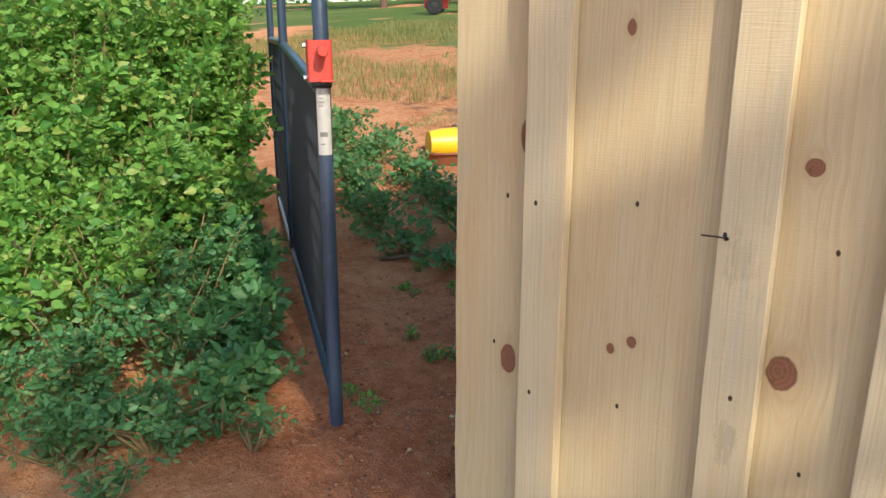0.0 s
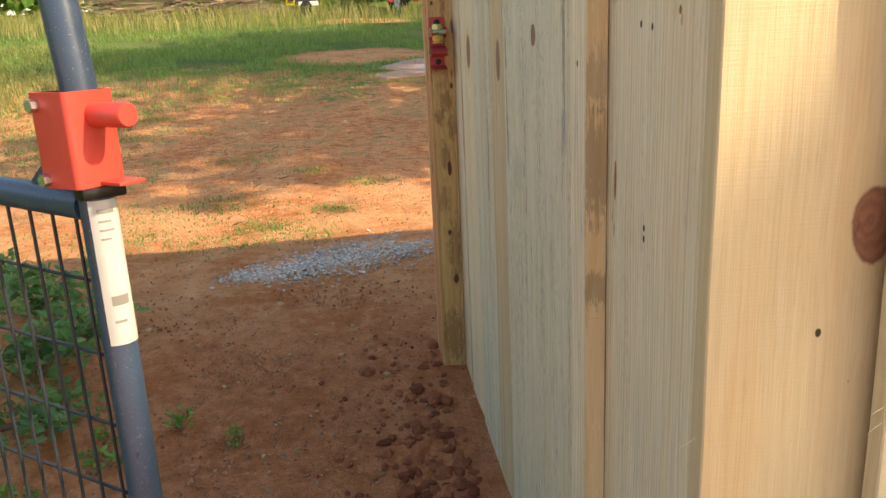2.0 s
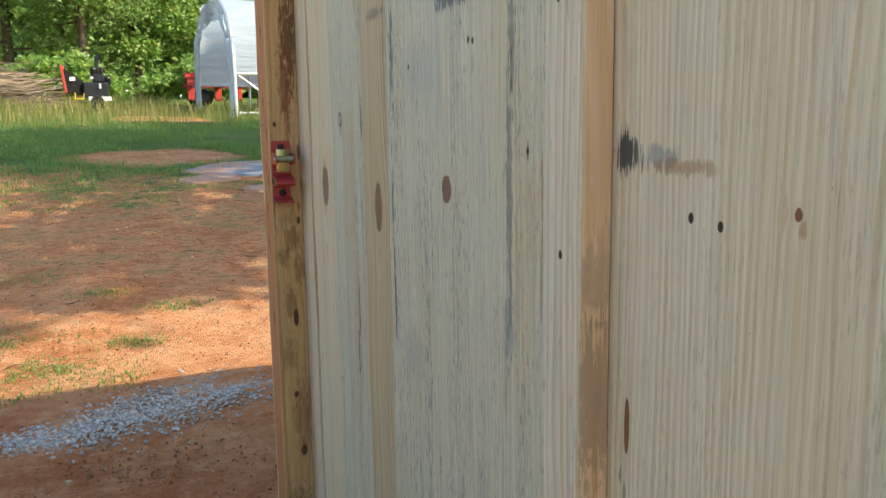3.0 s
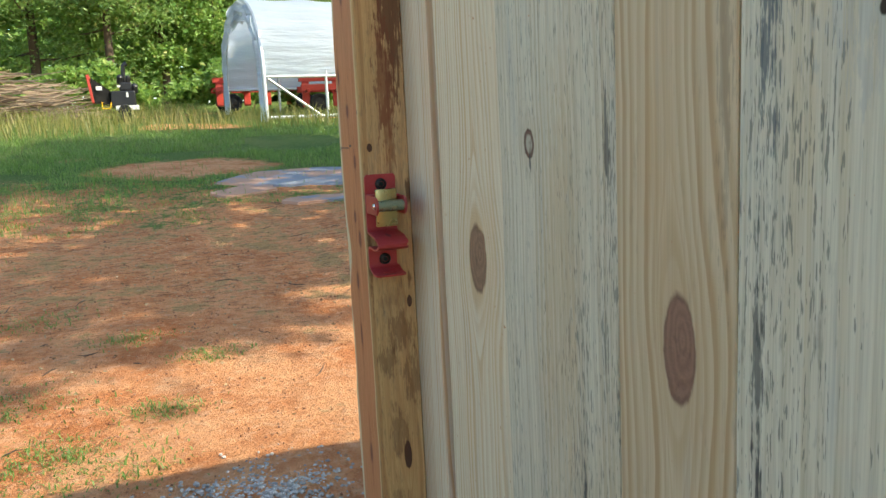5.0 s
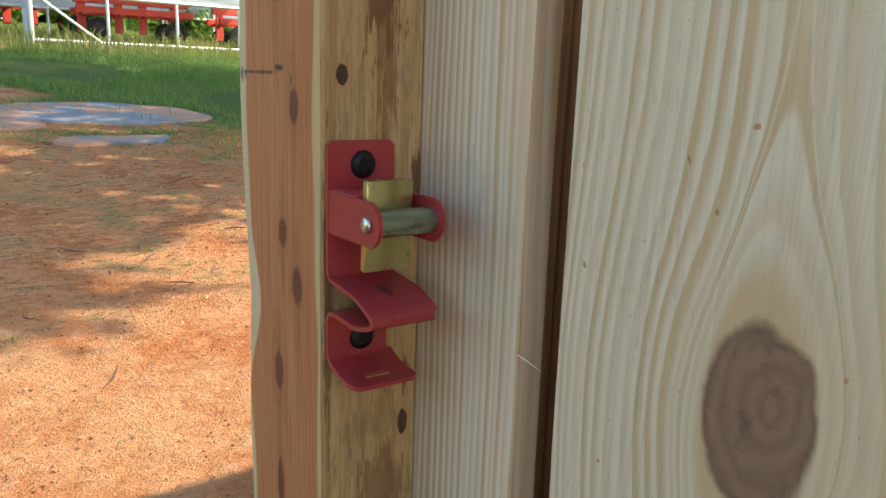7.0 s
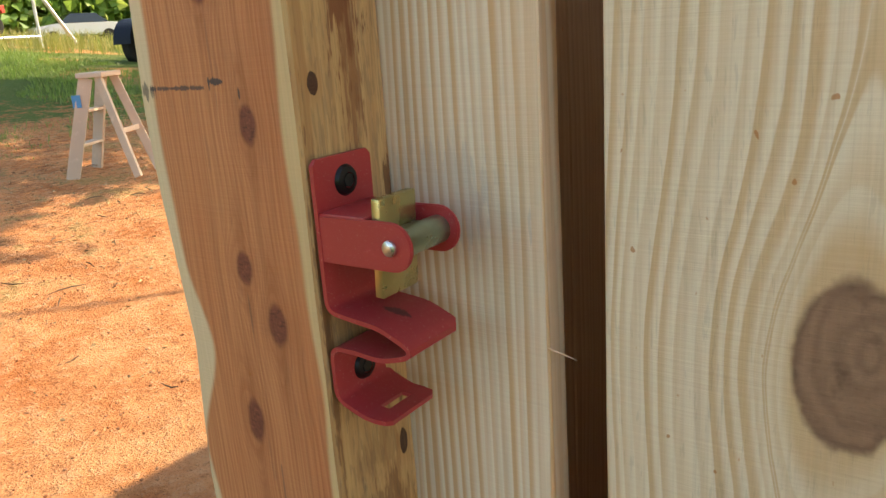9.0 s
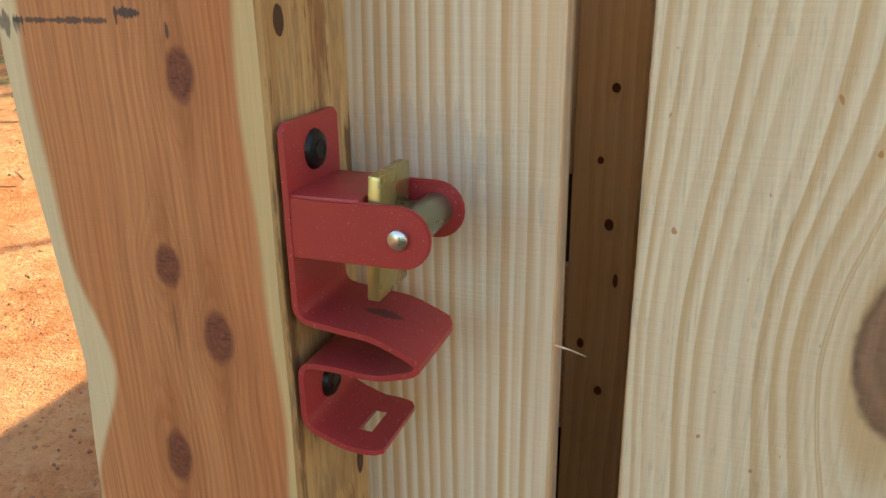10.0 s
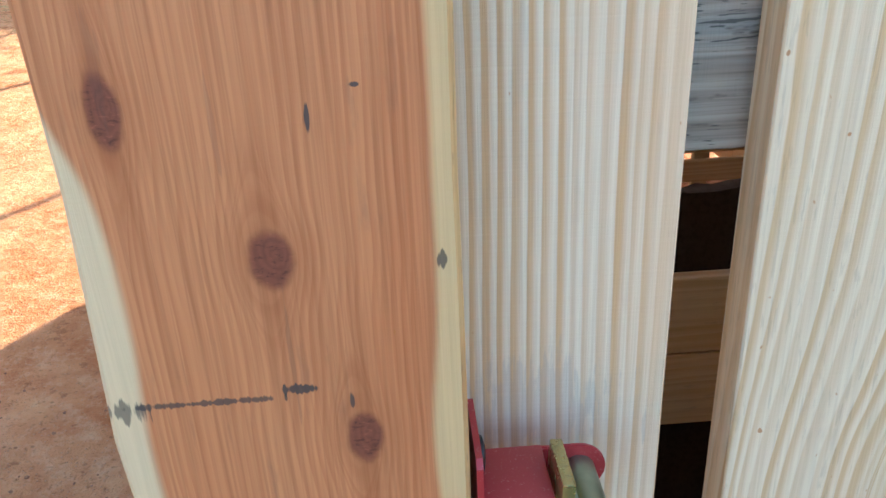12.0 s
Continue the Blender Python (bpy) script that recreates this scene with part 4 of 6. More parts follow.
            bm.faces.new((lo[1][j], lo[1][i], hi[1][i], hi[1][j]))
    for ring, flip in ((rings[0], 1), (rings[-1], 0)):
        for i in range(n):
            j = (i + 1) % n
            q = (ring[0][i], ring[0][j], ring[1][j], ring[1][i])
            bm.faces.new(q[::-1] if flip else q)
    keeper = add("keeper", bm, M_RED_SUN, "bright red painted steel keeper")
    bm = bmesh.new()
    tube(bm, [turn @ Vector(p) for p in ((0.004, -0.034, 1.285), (0.004, -0.098, 1.285), (0.004, -0.1005, 1.285))], 0.016, 22, [0.016, 0.016, 0.014])
    add("striker_stub", bm, M_RED_SUN, parent=keeper)
    bm = bmesh.new()
    box(bm, -0.004, 0.036, -0.075, -0.034, 1.195, 1.200, 0.001, turn)
    add("keeper_lip", bm, M_RED_SUN, parent=keeper)
    for z in (1.205, 1.300):
        bm = bmesh.new()
        tube(bm, [turn @ Vector((-0.036, 0.022, z)), turn @ Vector((-0.047, 0.022, z))], 0.0085, 6)
        add("bolt", bm, M_STEEL, parent=keeper)
    return g


build_gate()

# ---- foliage ----


def leaf_mesh(name, centers, ways, sizes, width, mat, parent=None, seed=0, label="", round_leaf=False):
    """Folded leaves: each a mid rib with two wings."""
    rng = np.random.default_rng(seed)
    c = np.asarray(centers, float)
    w = np.asarray(ways, float)
    w /= np.linalg.norm(w, axis=1, keepdims=True) + 1e-9
    r = rng.normal(size=c.shape)
    side = np.cross(w, r)
    side /= np.linalg.norm(side, axis=1, keepdims=True) + 1e-9
    up = np.cross(side, w)
    s = np.asarray(sizes, float)[:, None]
    tip = c + w * s - up * s * 0.12
    mid = c + w * s * 0.42
    a = mid + side * s * width + up * s * 0.10
    b = mid - side * s * width + up * s * 0.10
    n = len(c)
    if round_leaf:
        curl = rng.uniform(0.0, 0.3, (n, 1))
        at = [c + w * s * q + side * s * width * e - up * s * curl * q * q + up * s * 0.09 * abs(e) for q, e in ((0, 0), (0.22, 0.85), (0.5, 1.0), (0.8, 0.5), (1.0, 0), (0.8, -0.5), (0.5, -1.0), (0.22, -0.85), (0.5, 0))]
        verts = np.stack(at, 1).reshape(-1, 3)
        i = np.arange(n) * 9
        faces = np.concatenate([np.stack([i + p, i + q, i + 8], 1) for p, q in ((0, 1), (1, 2), (2, 3), (3, 4), (4, 5), (5, 6), (6, 7), (7, 0))])
    else:
        verts = np.stack([c, a, tip, b], 1).reshape(-1, 3)
        i = np.arange(n) * 4
        faces = np.concatenate([np.stack([i, i + 1, i + 2], 1), np.stack([i, i + 2, i + 3], 1)])
    me = bpy.data.meshes.new(name)
    me.from_pydata(verts.tolist(), [], faces.tolist())
    me.materials.append(mat)
    if round_leaf:
        for p in me.polygons:
            p.use_smooth = True
    ob = new(name, me)
    if parent is not None:
        ob.parent = parent
    if label:
        ob["label"] = label
    return ob


def shrub(x, y, h, spread, n_leaf, size, seed, name="shrub", label="", mat=None, width=0.3, stems=9):
    rnd = random.Random(seed)
    z0 = ground_z(x, y)
    g = thing(name, label, "weed" if h < 0.7 else "bush", (x, y, z0), "weeds by the gate")
    lines = []
    for _ in range(stems):
        a, lean = rnd.uniform(0, 6.283), rnd.uniform(0.1, 1.0)
        top = Vector((math.cos(a) * spread * lean, math.sin(a) * spread * lean, h * rnd.uniform(0.6, 1.0)))
        pts = [Vector((0, 0, -0.03)), top * 0.35 + Vector((rnd.uniform(-0.05, 0.05), rnd.uniform(-0.05, 0.05), h * 0.12)), top * 0.75 + Vector((0, 0, h * 0.08)), top]
        lines.append(pts)
        bm = bmesh.new()
        tube(bm, pts, 0.004, 5, [0.006, 0.005, 0.003, 0.0012], caps=False)
        part("stalk", bm, M_STEM, g)
    cs, ws, ss = [], [], []
    for _ in range(n_leaf // 8):
        pts = rnd.choice(lines)
        t = rnd.uniform(0.12, 1.0) ** 0.8 * 2.999
        i = int(t)
        p = pts[i].lerp(pts[i + 1], t - i)
        off = Vector((rnd.gauss(0, 1), rnd.gauss(0, 1), rnd.gauss(0, 0.7))) * spread * (0.12 if y < 20 else 0.17)
        big = rnd.choice((0.55, 0.8, 1.0, 1.35))
        for _ in range(8):
            w = Vector((rnd.gauss(0, 1), rnd.gauss(0, 1), rnd.gauss(0.2, 0.45)))
            cs.append(p + off + w * size * 0.35 * big)
            ws.append(w)
            ss.append(size * big * rnd.uniform(0.6, 1.2))
    leaf_mesh("foliage", cs, ws, ss, width, mat or M_LEAF, g, seed, round_leaf=y < 20)
    return g


rnd = random.Random(5)
TALL = "dense tall green weeds with broad leaves beside the gate"
LOW = "low tangled green weeds growing over red clay"
spots = [(-2.75, 1.25, 0.42), (-2.55, 1.02, 0.25), (-2.3, 1.25, 0.22), (-2.95, 0.95, 0.5), (-3.25, 1.15, 0.75), (-2.72, 1.62, 0.45), (-3.05, 1.55, 0.75), (-3.35, 1.5, 1.0), (-3.0, 1.9, 0.6),
         (-3.35, 1.92, 1.0), (-3.4, 2.25, 0.8), (-3.7, 1.7, 1.5), (-3.75, 2.2, 1.35), (-4.05, 2.0, 1.75), (-4.1, 1.45, 1.75), (-3.7, 1.15, 1.2), (-4.2, 2.5, 1.7), (-4.5, 2.2, 2.0), (-4.55, 1.7, 2.1),
         (-4.7, 2.75, 2.0), (-5.0, 2.4, 2.2), (-5.1, 1.9, 2.3), (-4.2, 0.9, 1.6), (-4.7, 1.2, 2.1), (-5.3, 3.0, 2.1), (-5.6, 2.4, 2.4), (-3.9, 2.6, 1.1), (-4.5, 3.0, 1.5), (-5.0, 3.3, 1.8)]
for i, (x, y, h) in enumerate(spots):
    shrub(x, y, h, 0.30 + 0.12 * min(h, 1.5), int(800 + 1900 * h), (0.034 + 0.008 * min(h, 1.4)) if h > 0.6 else 0.030, 900 + i, "bush" if h > 0.6 else "weed", TALL if h > 0.6 else LOW, M_LEAF if h > 0.6 else M_LEAF_B, 0.3 if h > 0.6 else 0.27, stems=14)
for i, (s, h) in enumerate(((0.45, 0.15), (0.75, 0.2), (1.05, 0.25), (1.35, 0.35), (1.65, 0.5), (1.95, 0.7), (2.3, 1.0), (2.6, 1.4), (2.9, 1.6), (3.2, 1.75), (3.6, 1.8), (4.0, 1.9), (4.5, 2.0))):
    p = gate_at(s, 0, -0.30 - 0.03 * s)
    shrub(p.x, p.y, h, 0.27, int(800 + 1200 * h), 0.055, 960 + i, "bush" if h > 0.6 else "weed", TALL if h > 0.6 else LOW, M_LEAF if h > 0.6 else M_LEAF_B, 0.28, stems=10)
for i in range(11):
    x, y = rnd.uniform(-2.6, -2.0), rnd.uniform(0.85, 1.7)
    if y < 1.5:
        shrub(x, y, rnd.uniform(0.08, 0.18), 0.16, 260, 0.035, 980 + i, "weed", LOW, M_LEAF_B, 0.2, stems=6)
back = [(-2.75, 3.65, 0.34), (-3.1, 3.9, 0.40), (-3.5, 4.2, 0.36), (-2.95, 4.35, 0.26), (-3.3, 4.7, 0.16), (-3.9, 4.45, 0.32), (-3.75, 3.75, 0.5), (-3.3, 3.45, 0.45), (-4.3, 4.3, 0.55), (-4.6, 4.9, 0.45), (-2.62, 4.0, 0.22), (-2.9, 3.3, 0.3), (-4.9, 4.7, 0.6), (-5.4, 5.2, 0.6), (-4.0, 3.9, 0.55), (-2.6, 3.35, 0.18)]
for i, (x, y, h) in enumerate(back):
    shrub(x, y, h * 0.72, 0.31, int(180 + 750 * h), 0.05, 1100 + i, "weed", "dark green weeds behind the open gate", M_LEAF_B, 0.26, stems=9)
for i in range(17):
    x, y = rnd.uniform(-2.9, -1.85), rnd.uniform(1.9, 3.6)
    shrub(x, y, rnd.uniform(0.02, 0.06), 0.07, 45, 0.022, 1200 + i, "weed", "small green weed seedling on red clay", stems=4)


def blades(name, rows, mat, label, seed):
    """Grass: rows of x, y, height, lean."""
    rng = np.random.default_rng(seed)
    n = len(rows)
    a = np.asarray(rows, float)
    base = np.stack([a[:, 0], a[:, 1], [ground_z(x, y) - 0.01 for x, y in a[:, :2]]], 1)
    ang = rng.uniform(0, 6.283, n)
    d = np.stack([np.cos(ang), np.sin(ang), np.zeros(n)], 1)
    s = np.stack([-np.sin(ang), np.cos(ang), np.zeros(n)], 1)
    h, lean = a[:, 2:3], a[:, 3:4]
    wd = 0.0035 + h * 0.012
    up = np.array([[0, 0, 1.0]])
    mid = base + up * h * 0.6 + d * h * lean * 0.35
    tip = base + up * h * (1 - 0.35 * lean) + d * h * lean
    verts = np.stack([base - s * wd, base + s * wd, mid + s * wd * 0.7, mid - s * wd * 0.7, tip], 1).reshape(-1, 3)
    i = np.arange(n) * 5
    faces = [(q, q + 1, q + 2, q + 3) for q in i.tolist()] + [(q + 3, q + 2, q + 4) for q in i.tolist()]
    me = bpy.data.meshes.new(name)
    me.from_pydata(verts.tolist(), [], faces)
    me.materials.append(mat)
    return tagged(new(name, me), label, "grass", kind="stuff")


rows = []
for _ in range(900):
    x, y = rnd.uniform(-6, 2.5), 5.3 + rnd.random() ** 0.7 * 6.5
    q = noise.noise((x * 0.55, y * 0.8, 7.7)) + (y - 8.5) * 0.12 - (0.45 if x > -2.4 and y < 11.0 else 0.0) + (0.25 if x < -3 else 0)
    if q < 0.14:
        continue
    for _ in range(rnd.randint(12, 45)):
        rows.append((x + rnd.gauss(0, 0.10), y + rnd.gauss(0, 0.08), rnd.uniform(0.02, 0.07), rnd.uniform(0.5, 1.2)))
for cx, cy, r in ((-1.88, 5.50, 0.10), (-2.26, 6.18, 0.13), (-2.15, 5.24, 0.12), (-1.74, 5.27, 0.07), (-2.05, 5.62, 0.08), (-2.6, 5.5, 0.25), (-2.9, 5.4, 0.3), (-1.3, 6.6, 0.05), (-1.55, 5.9, 0.05), (-2.6, 6.3, 0.25), (-3.4, 6.0, 0.35), (-1.7, 7.0, 0.06), (-2.3, 7.6, 0.12)):
    for _ in range(260 if r < 0.2 else 420):
        rows.append((cx + rnd.gauss(0, r + 0.06), cy + rnd.gauss(0, r * 0.7 + 0.03), rnd.uniform(0.015, 0.05), rnd.uniform(0.6, 1.3)))
blades("grass_tufts", rows, M_GRASS, "thin grass tufts on trodden red clay", 1)
rows = []
for _ in range(75000):
    y = rnd.triangular(10.5, 24.3, 16.0)
    x = rnd.uniform(-12, 8) * (0.5 + y / 40)
    if ((x + 1.0) / 1.2) ** 2 + ((y - 14.6) / 1.05) ** 2 < 1 and rnd.random() < 0.96:
        continue
    if ((x - 0.6) / 1.3) ** 2 + ((y - 12.5) / 1.2) ** 2 < 1 and rnd.random() < 0.9:
        continue
    if noise.noise((x * 0.5, y * 0.5, 1.7)) < -0.28:
        continue
    rows.append((x, y, rnd.uniform(0.05, 0.13) * (1 + 0.9 * max(0, noise.noise((x * 0.9, y * 0.9, 8.8)))), rnd.uniform(0.3, 1.1)))
blades("lawn_grass", rows, M_GRASS, "rough green lawn grass on the slope", 2)
M_STRAW = leaf_material("dry_tall_grass", (0.22, 0.22, 0.06), (0.42, 0.36, 0.14), (0.10, 0.18, 0.04))
rows = []
for _ in range(15000):
    y = rnd.uniform(20.5, 31)
    x = rnd.uniform(-16, 14)
    rows.append((x, y, rnd.uniform(0.2, 0.65) * (0.45 if 0 < x < 10 and y > 23 else 1.0), rnd.uniform(0.15, 0.7)))
for _ in range(34000):
    x = rnd.uniform(-17, -5.0)
    y = rnd.uniform(7.8, 19.0)
    if noise.noise((x * 0.35, y * 0.35, 4.7)) > -0.2:
        rows.append((x, y, rnd.uniform(0.05, 0.24), rnd.uniform(0.4, 1.1)))
blades("tall_grass", rows, M_STRAW, "tall sunlit straw-coloured grass", 3)


def tree(x, y, h, crown_r, crown_lo, n_leaf, size, seed, label, mat, conifer=False, slim=1.0):
    r = random.Random(seed)
    z0 = ground_z(x, y) - 0.1
    g = thing("tree", label, "tree", (x, y, z0), "trees at the edge of the field")
    bm = bmesh.new()
    tube(bm, [(0, 0, 0), (r.uniform(-0.1, 0.1), 0, h * 0.4), (r.uniform(-0.2, 0.2), r.uniform(-0.2, 0.2), h * 0.92)], 0.2, 9, [0.022 * h * slim, 0.016 * h * slim, 0.004 * h * slim])
    tips = []
    for i in range(26):
        t = r.uniform(crown_lo, 0.97)
        a = r.uniform(0, 6.283)
        k = (1 - t) / (1 - crown_lo)
        reach = crown_r * ((0.25 + 0.75 * k) if conifer else (0.35 + 0.65 * math.sin(math.pi * min(1, 0.15 + 0.85 * k)))) * r.uniform(0.6, 1.1)
        b = Vector((0, 0, t * h))
        e = b + Vector((math.cos(a) * reach, math.sin(a) * reach, reach * r.uniform(0.0, 0.45)))
        m = b.lerp(e, 0.5) + Vector((0, 0, -0.05 * reach))
        tube(bm, [b, m, e], 0.03, 5, [0.006 * h, 0.004 * h, 0.0015 * h], caps=False)
        tips += [(m, reach * 0.30), (e, reach * 0.26), (b.lerp(e, 0.75) + Vector((r.uniform(-0.4, 0.4), r.uniform(-0.4, 0.4), 0.2)), reach * 0.3)]
    smooth(part("trunk", bm, M_BARK, g))
    cs, ws, ss = [], [], []
    for _ in range(n_leaf):
        c, q = r.choice(tips)
        cs.append(c + Vector((r.gauss(0, q), r.gauss(0, q), r.gauss(0, q * 0.55))))
        ws.append((r.gauss(0, 1), r.gauss(0, 1), r.gauss(0.1, 0.6)))
        ss.append(size * r.uniform(0.5, 1.3))
    leaf_mesh("crown", cs, ws, ss, 0.22 if conifer else 0.33, mat, g, seed)
    return g


PINES = "tall green pine with spreading needled branches"
LEAFY = "leafy green tree at the field's edge"
M_LEAF3 = leaf_material("tree_leaf", (0.15, 0.32, 0.075), (0.33, 0.50, 0.125), (0.55, 0.55, 0.18))
for i, (x, y, h, r, c) in enumerate(((-8.5, 33, 9, 3.2, True), (-5.2, 35, 9.5, 3.4, True), (-2.6, 33.5, 8.2, 3.0, True), (-0.6, 36, 8.0, 3.2, False), (1.4, 37, 5.4, 2.5, False), (3.8, 39, 4.8, 2.2, False), (6.6, 40, 6.0, 2.4, True),
                                      (-12, 35, 10, 3.6, False), (-16.5, 33, 9, 3.6, False), (-21, 31, 9, 3.6, True), (9.5, 41, 8, 3.2, False), (27, 33, 8.5, 3.4, False), (31, 27, 8.5, 3.4, True), (-26, 28, 9, 3.8, False), (33, 20, 9, 3.6, False))):
    tree(x, y, h, r, 0.16 if c else 0.2, 15000 if -10 < x < 8 else 7000, 0.19 if -10 < x < 8 else 0.25, 2000 + i, PINES if c else LEAFY, M_LEAF2 if c else M_LEAF3, c)
for i in range(16):
    x = -9 + i * 1.25
    shrub(x, 30.6 + 1.4 * math.sin(i * 2.3), 1.3 + 0.6 * math.sin(i * 1.7), 0.9, 1100, 0.2, 2100 + i, "bush", "green shrub below the far trees", M_LEAF3, 0.3, 8)
# unseen trees added on the sunward side, which throw the broken shade
for i, (x, y, h, r) in enumerate(((6.9, 3.3, 10.5, 2.4), (8.6, 8.4, 9.0, 3.2), (5.6, 9.8, 9.6, 2.6), (6.6, 12.6, 9.6, 2.8), (9.5, 14.0, 9.5, 3.0), (14.0, 7.2, 9.5, 3.4), (13.0, 11.0, 9.0, 3.3), (19.0, 10.5, 10.0, 3.6), (19.5, 5.5, 10.0, 3.4))):
    tree(x, y, h, r, 0.66 if i == 0 else 0.5 if i in (2, 3, 4) else 0.35, 1500 if i == 0 else 3600, 0.30, 2200 + i, "unseen leafy tree east of the yard, added for its shade", M_LEAF3, slim=0.22)
tree(8.3, -3.4, 9.6, 1.9, 0.70, 190, 0.42, 2301, "unseen thin-crowned tree south-east of the shed, added for dappled shade", M_LEAF3)
tree(6.75, -3.85, 8.3, 0.6, 0.90, 80, 0.26, 2302, "unseen young tree south-east of the shed, added to shade the weeds", M_LEAF3)
tree(6.2, 6.5, 8.4, 1.9, 0.52, 1100, 0.28, 2303, "unseen leafy tree east of the yard, added for its shade", M_LEAF3, slim=0.22)
# woods behind all
cs, ws, ss = [], [], []
rw = random.Random(77)
for _ in range(38000):
    x = rw.triangular(-60, 60, -4)
    d = rw.uniform(0, 5)
    y = 46 - 0.004 * x * x + d
    top = (7.4 if x < 1 else 4.4) + 2.0 * noise.noise((x * 0.16, 1.3, 0.0)) + 1.0 * noise.noise((x * 0.6, 5.3, 0.0))
    cs.append((x, y, ground_z(x, y) + top * rw.random() ** 0.8))
    ws.append((rw.gauss(0, 1), rw.gauss(0, 1), rw.gauss(0.1, 0.6)))
    ss.append(rw.uniform(0.35, 0.85))
tagged(leaf_mesh("far_woods", cs, ws, ss, 0.4, M_LEAF3, None, 78), "mass of green leaves of distant woods", "woods", kind="stuff")

# ---- stones, soil and litter ----
def stones(name, spots, mat, label, category, seed, flat=0.7):
    """Rough small stones, one joined mesh: rows of x, y, size."""
    r = random.Random(seed)
    vs, fs = [], []
    ico = bmesh.new()
    bmesh.ops.create_icosphere(ico, subdivisions=1, radius=1.0)
    base = [v.co.copy() for v in ico.verts]
    tri = [[v.index for v in f.verts] for f in ico.faces]
    ico.free()
    for x, y, s in spots:
        q = Euler((r.uniform(0, 6), r.uniform(0, 6), r.uniform(0, 6))).to_matrix()
        n0 = len(vs)
        z = ground_z(x, y)
        sx, sy = r.uniform(0.6, 1.2), r.uniform(0.6, 1.2)
        for v in base:
            p = q @ (v * r.uniform(0.75, 1.15))
            vs.append((x + p.x * s * sx, y + p.y * s * sy, z + p.z * s * flat + s * 0.2))
        fs += [[n0 + i for i in t] for t in tri]
    me = bpy.data.meshes.new(name)
    me.from_pydata(vs, [], fs)
    me.materials.append(mat)
    return tagged(new(name, me), label, category, kind="stuff")


def grit(name, a, b):
    k = Nodes(name)
    n = k.noise(k.pos(), 70.0, 3.0)
    col = k.mix(k.island(), a, b)
    col = k.mix(k.step(n, 0.4, 0.7, 0.0, 0.4), col, [c * 0.5 for c in a])
    return k.finish(col, 0.9, n, 0.5, 0.004, spec=0.15)


M_GRAVEL = grit("grey_gravel", (0.32, 0.30, 0.28), (0.62, 0.58, 0.54))
M_CLOD = grit("damp_clay_clod", (0.14, 0.042, 0.022), (0.34, 0.12, 0.06))
M_PEBBLE = grit("clay_pebble", (0.24, 0.095, 0.05), (0.48, 0.26, 0.16))
M_LITTER = grit("dry_leaf_litter", (0.24, 0.13, 0.065), (0.56, 0.42, 0.25))
r4 = random.Random(44)
sp = []
for _ in range(3000):
    t = r4.random()
    cx, cy = -2.05 + 1.05 * t, 4.58 + 0.36 * t
    w = 0.05 + 0.17 * t * (1.3 - t)
    sp.append((cx + r4.gauss(0, 0.08), cy + r4.gauss(0, w), r4.uniform(0.004, 0.012)))
stones("gravel", sp, M_GRAVEL, "small heap of blue-grey gravel spilled on clay", "gravel", 1)
sp = [(-1.13 - abs(r4.gauss(0, 0.16)), r4.triangular(1.5, 3.9, 2.3), r4.uniform(0.004, 0.02) * (1.9 if r4.random() < 0.12 else 1)) for _ in range(800)]
sp += [(-1.12 - abs(r4.gauss(0, 0.12)), r4.triangular(1.5, 3.5, 2.2), r4.uniform(0.018, 0.042)) for _ in range(150)]
stones("soil_clods", sp, M_CLOD, "dug clods of damp red clay along the wall", "soil", 2)
sp = [(r4.uniform(-3.6, 1.0), r4.uniform(1.0, 9.0), r4.uniform(0.002, 0.009)) for _ in range(4200)]
sp += [(r4.gauss(-1.75, 0.42), r4.uniform(1.3, 4.4), r4.uniform(0.002, 0.010)) for _ in range(3200)]
stones("pebbles", sp, M_PEBBLE, "scattered clay crumbs and small pebbles", "pebbles", 3)
cs, ws, ss = [], [], []
for _ in range(6500):
    x, y = r4.uniform(-4.5, 4.5), r4.triangular(5.4, 12.5, 9.3)
    cs.append((x, y, ground_z(x, y) + r4.uniform(0.006, 0.02)))
    ws.append((r4.gauss(0, 1), r4.gauss(0, 1), r4.gauss(0, 0.15)))
    ss.append(r4.uniform(0.008, 0.030))
for _ in range(160):
    x, y = r4.uniform(-2.6, -1.2), r4.uniform(1.5, 4.5)
    cs.append((x, y, ground_z(x, y) + 0.008))
    ws.append((r4.gauss(0, 1), r4.gauss(0, 1), r4.gauss(0, 0.1)))
    ss.append(r4.uniform(0.015, 0.04))
tagged(leaf_mesh("leaf_litter", cs, ws, ss, 0.3, M_LITTER, None, 9), "dry brown leaves and bark scraps on clay", "litter", kind="stuff")
for i in range(60):
    x, y, a, n = r4.uniform(-2.6, 2.2), r4.uniform(5.6, 11.0), r4.uniform(0, 3.14), r4.uniform(0.06, 0.24)
    bm = bmesh.new()
    tube(bm, [(math.cos(a) * n * q, math.sin(a) * n * q, 0.012 * math.sin(q * 3 + i)) for q in (-0.5, -0.1, 0.2, 0.5)], 0.004, 6, [0.002, 0.004, 0.0035, 0.001])
    ob = part("twig", bm, M_BARK)
    ob.location = (x, y, ground_z(x, y) + 0.012)
    tagged(ob, "broken brown twig lying on the clay", "twig", "twigs on the ground")
bm = bmesh.new()
tube(bm, [(0, 0, 0), (0.16, 0.10, 0.03), (0.34, 0.12, 0.05), (0.52, 0.22, 0.03)], 0.012, 8, [0.012, 0.014, 0.012, 0.007])
ob = smooth(part("branch", bm, M_BARK))
ob.location = (-3.0, 3.15, ground_z(-3.0, 3.15) + 0.012)
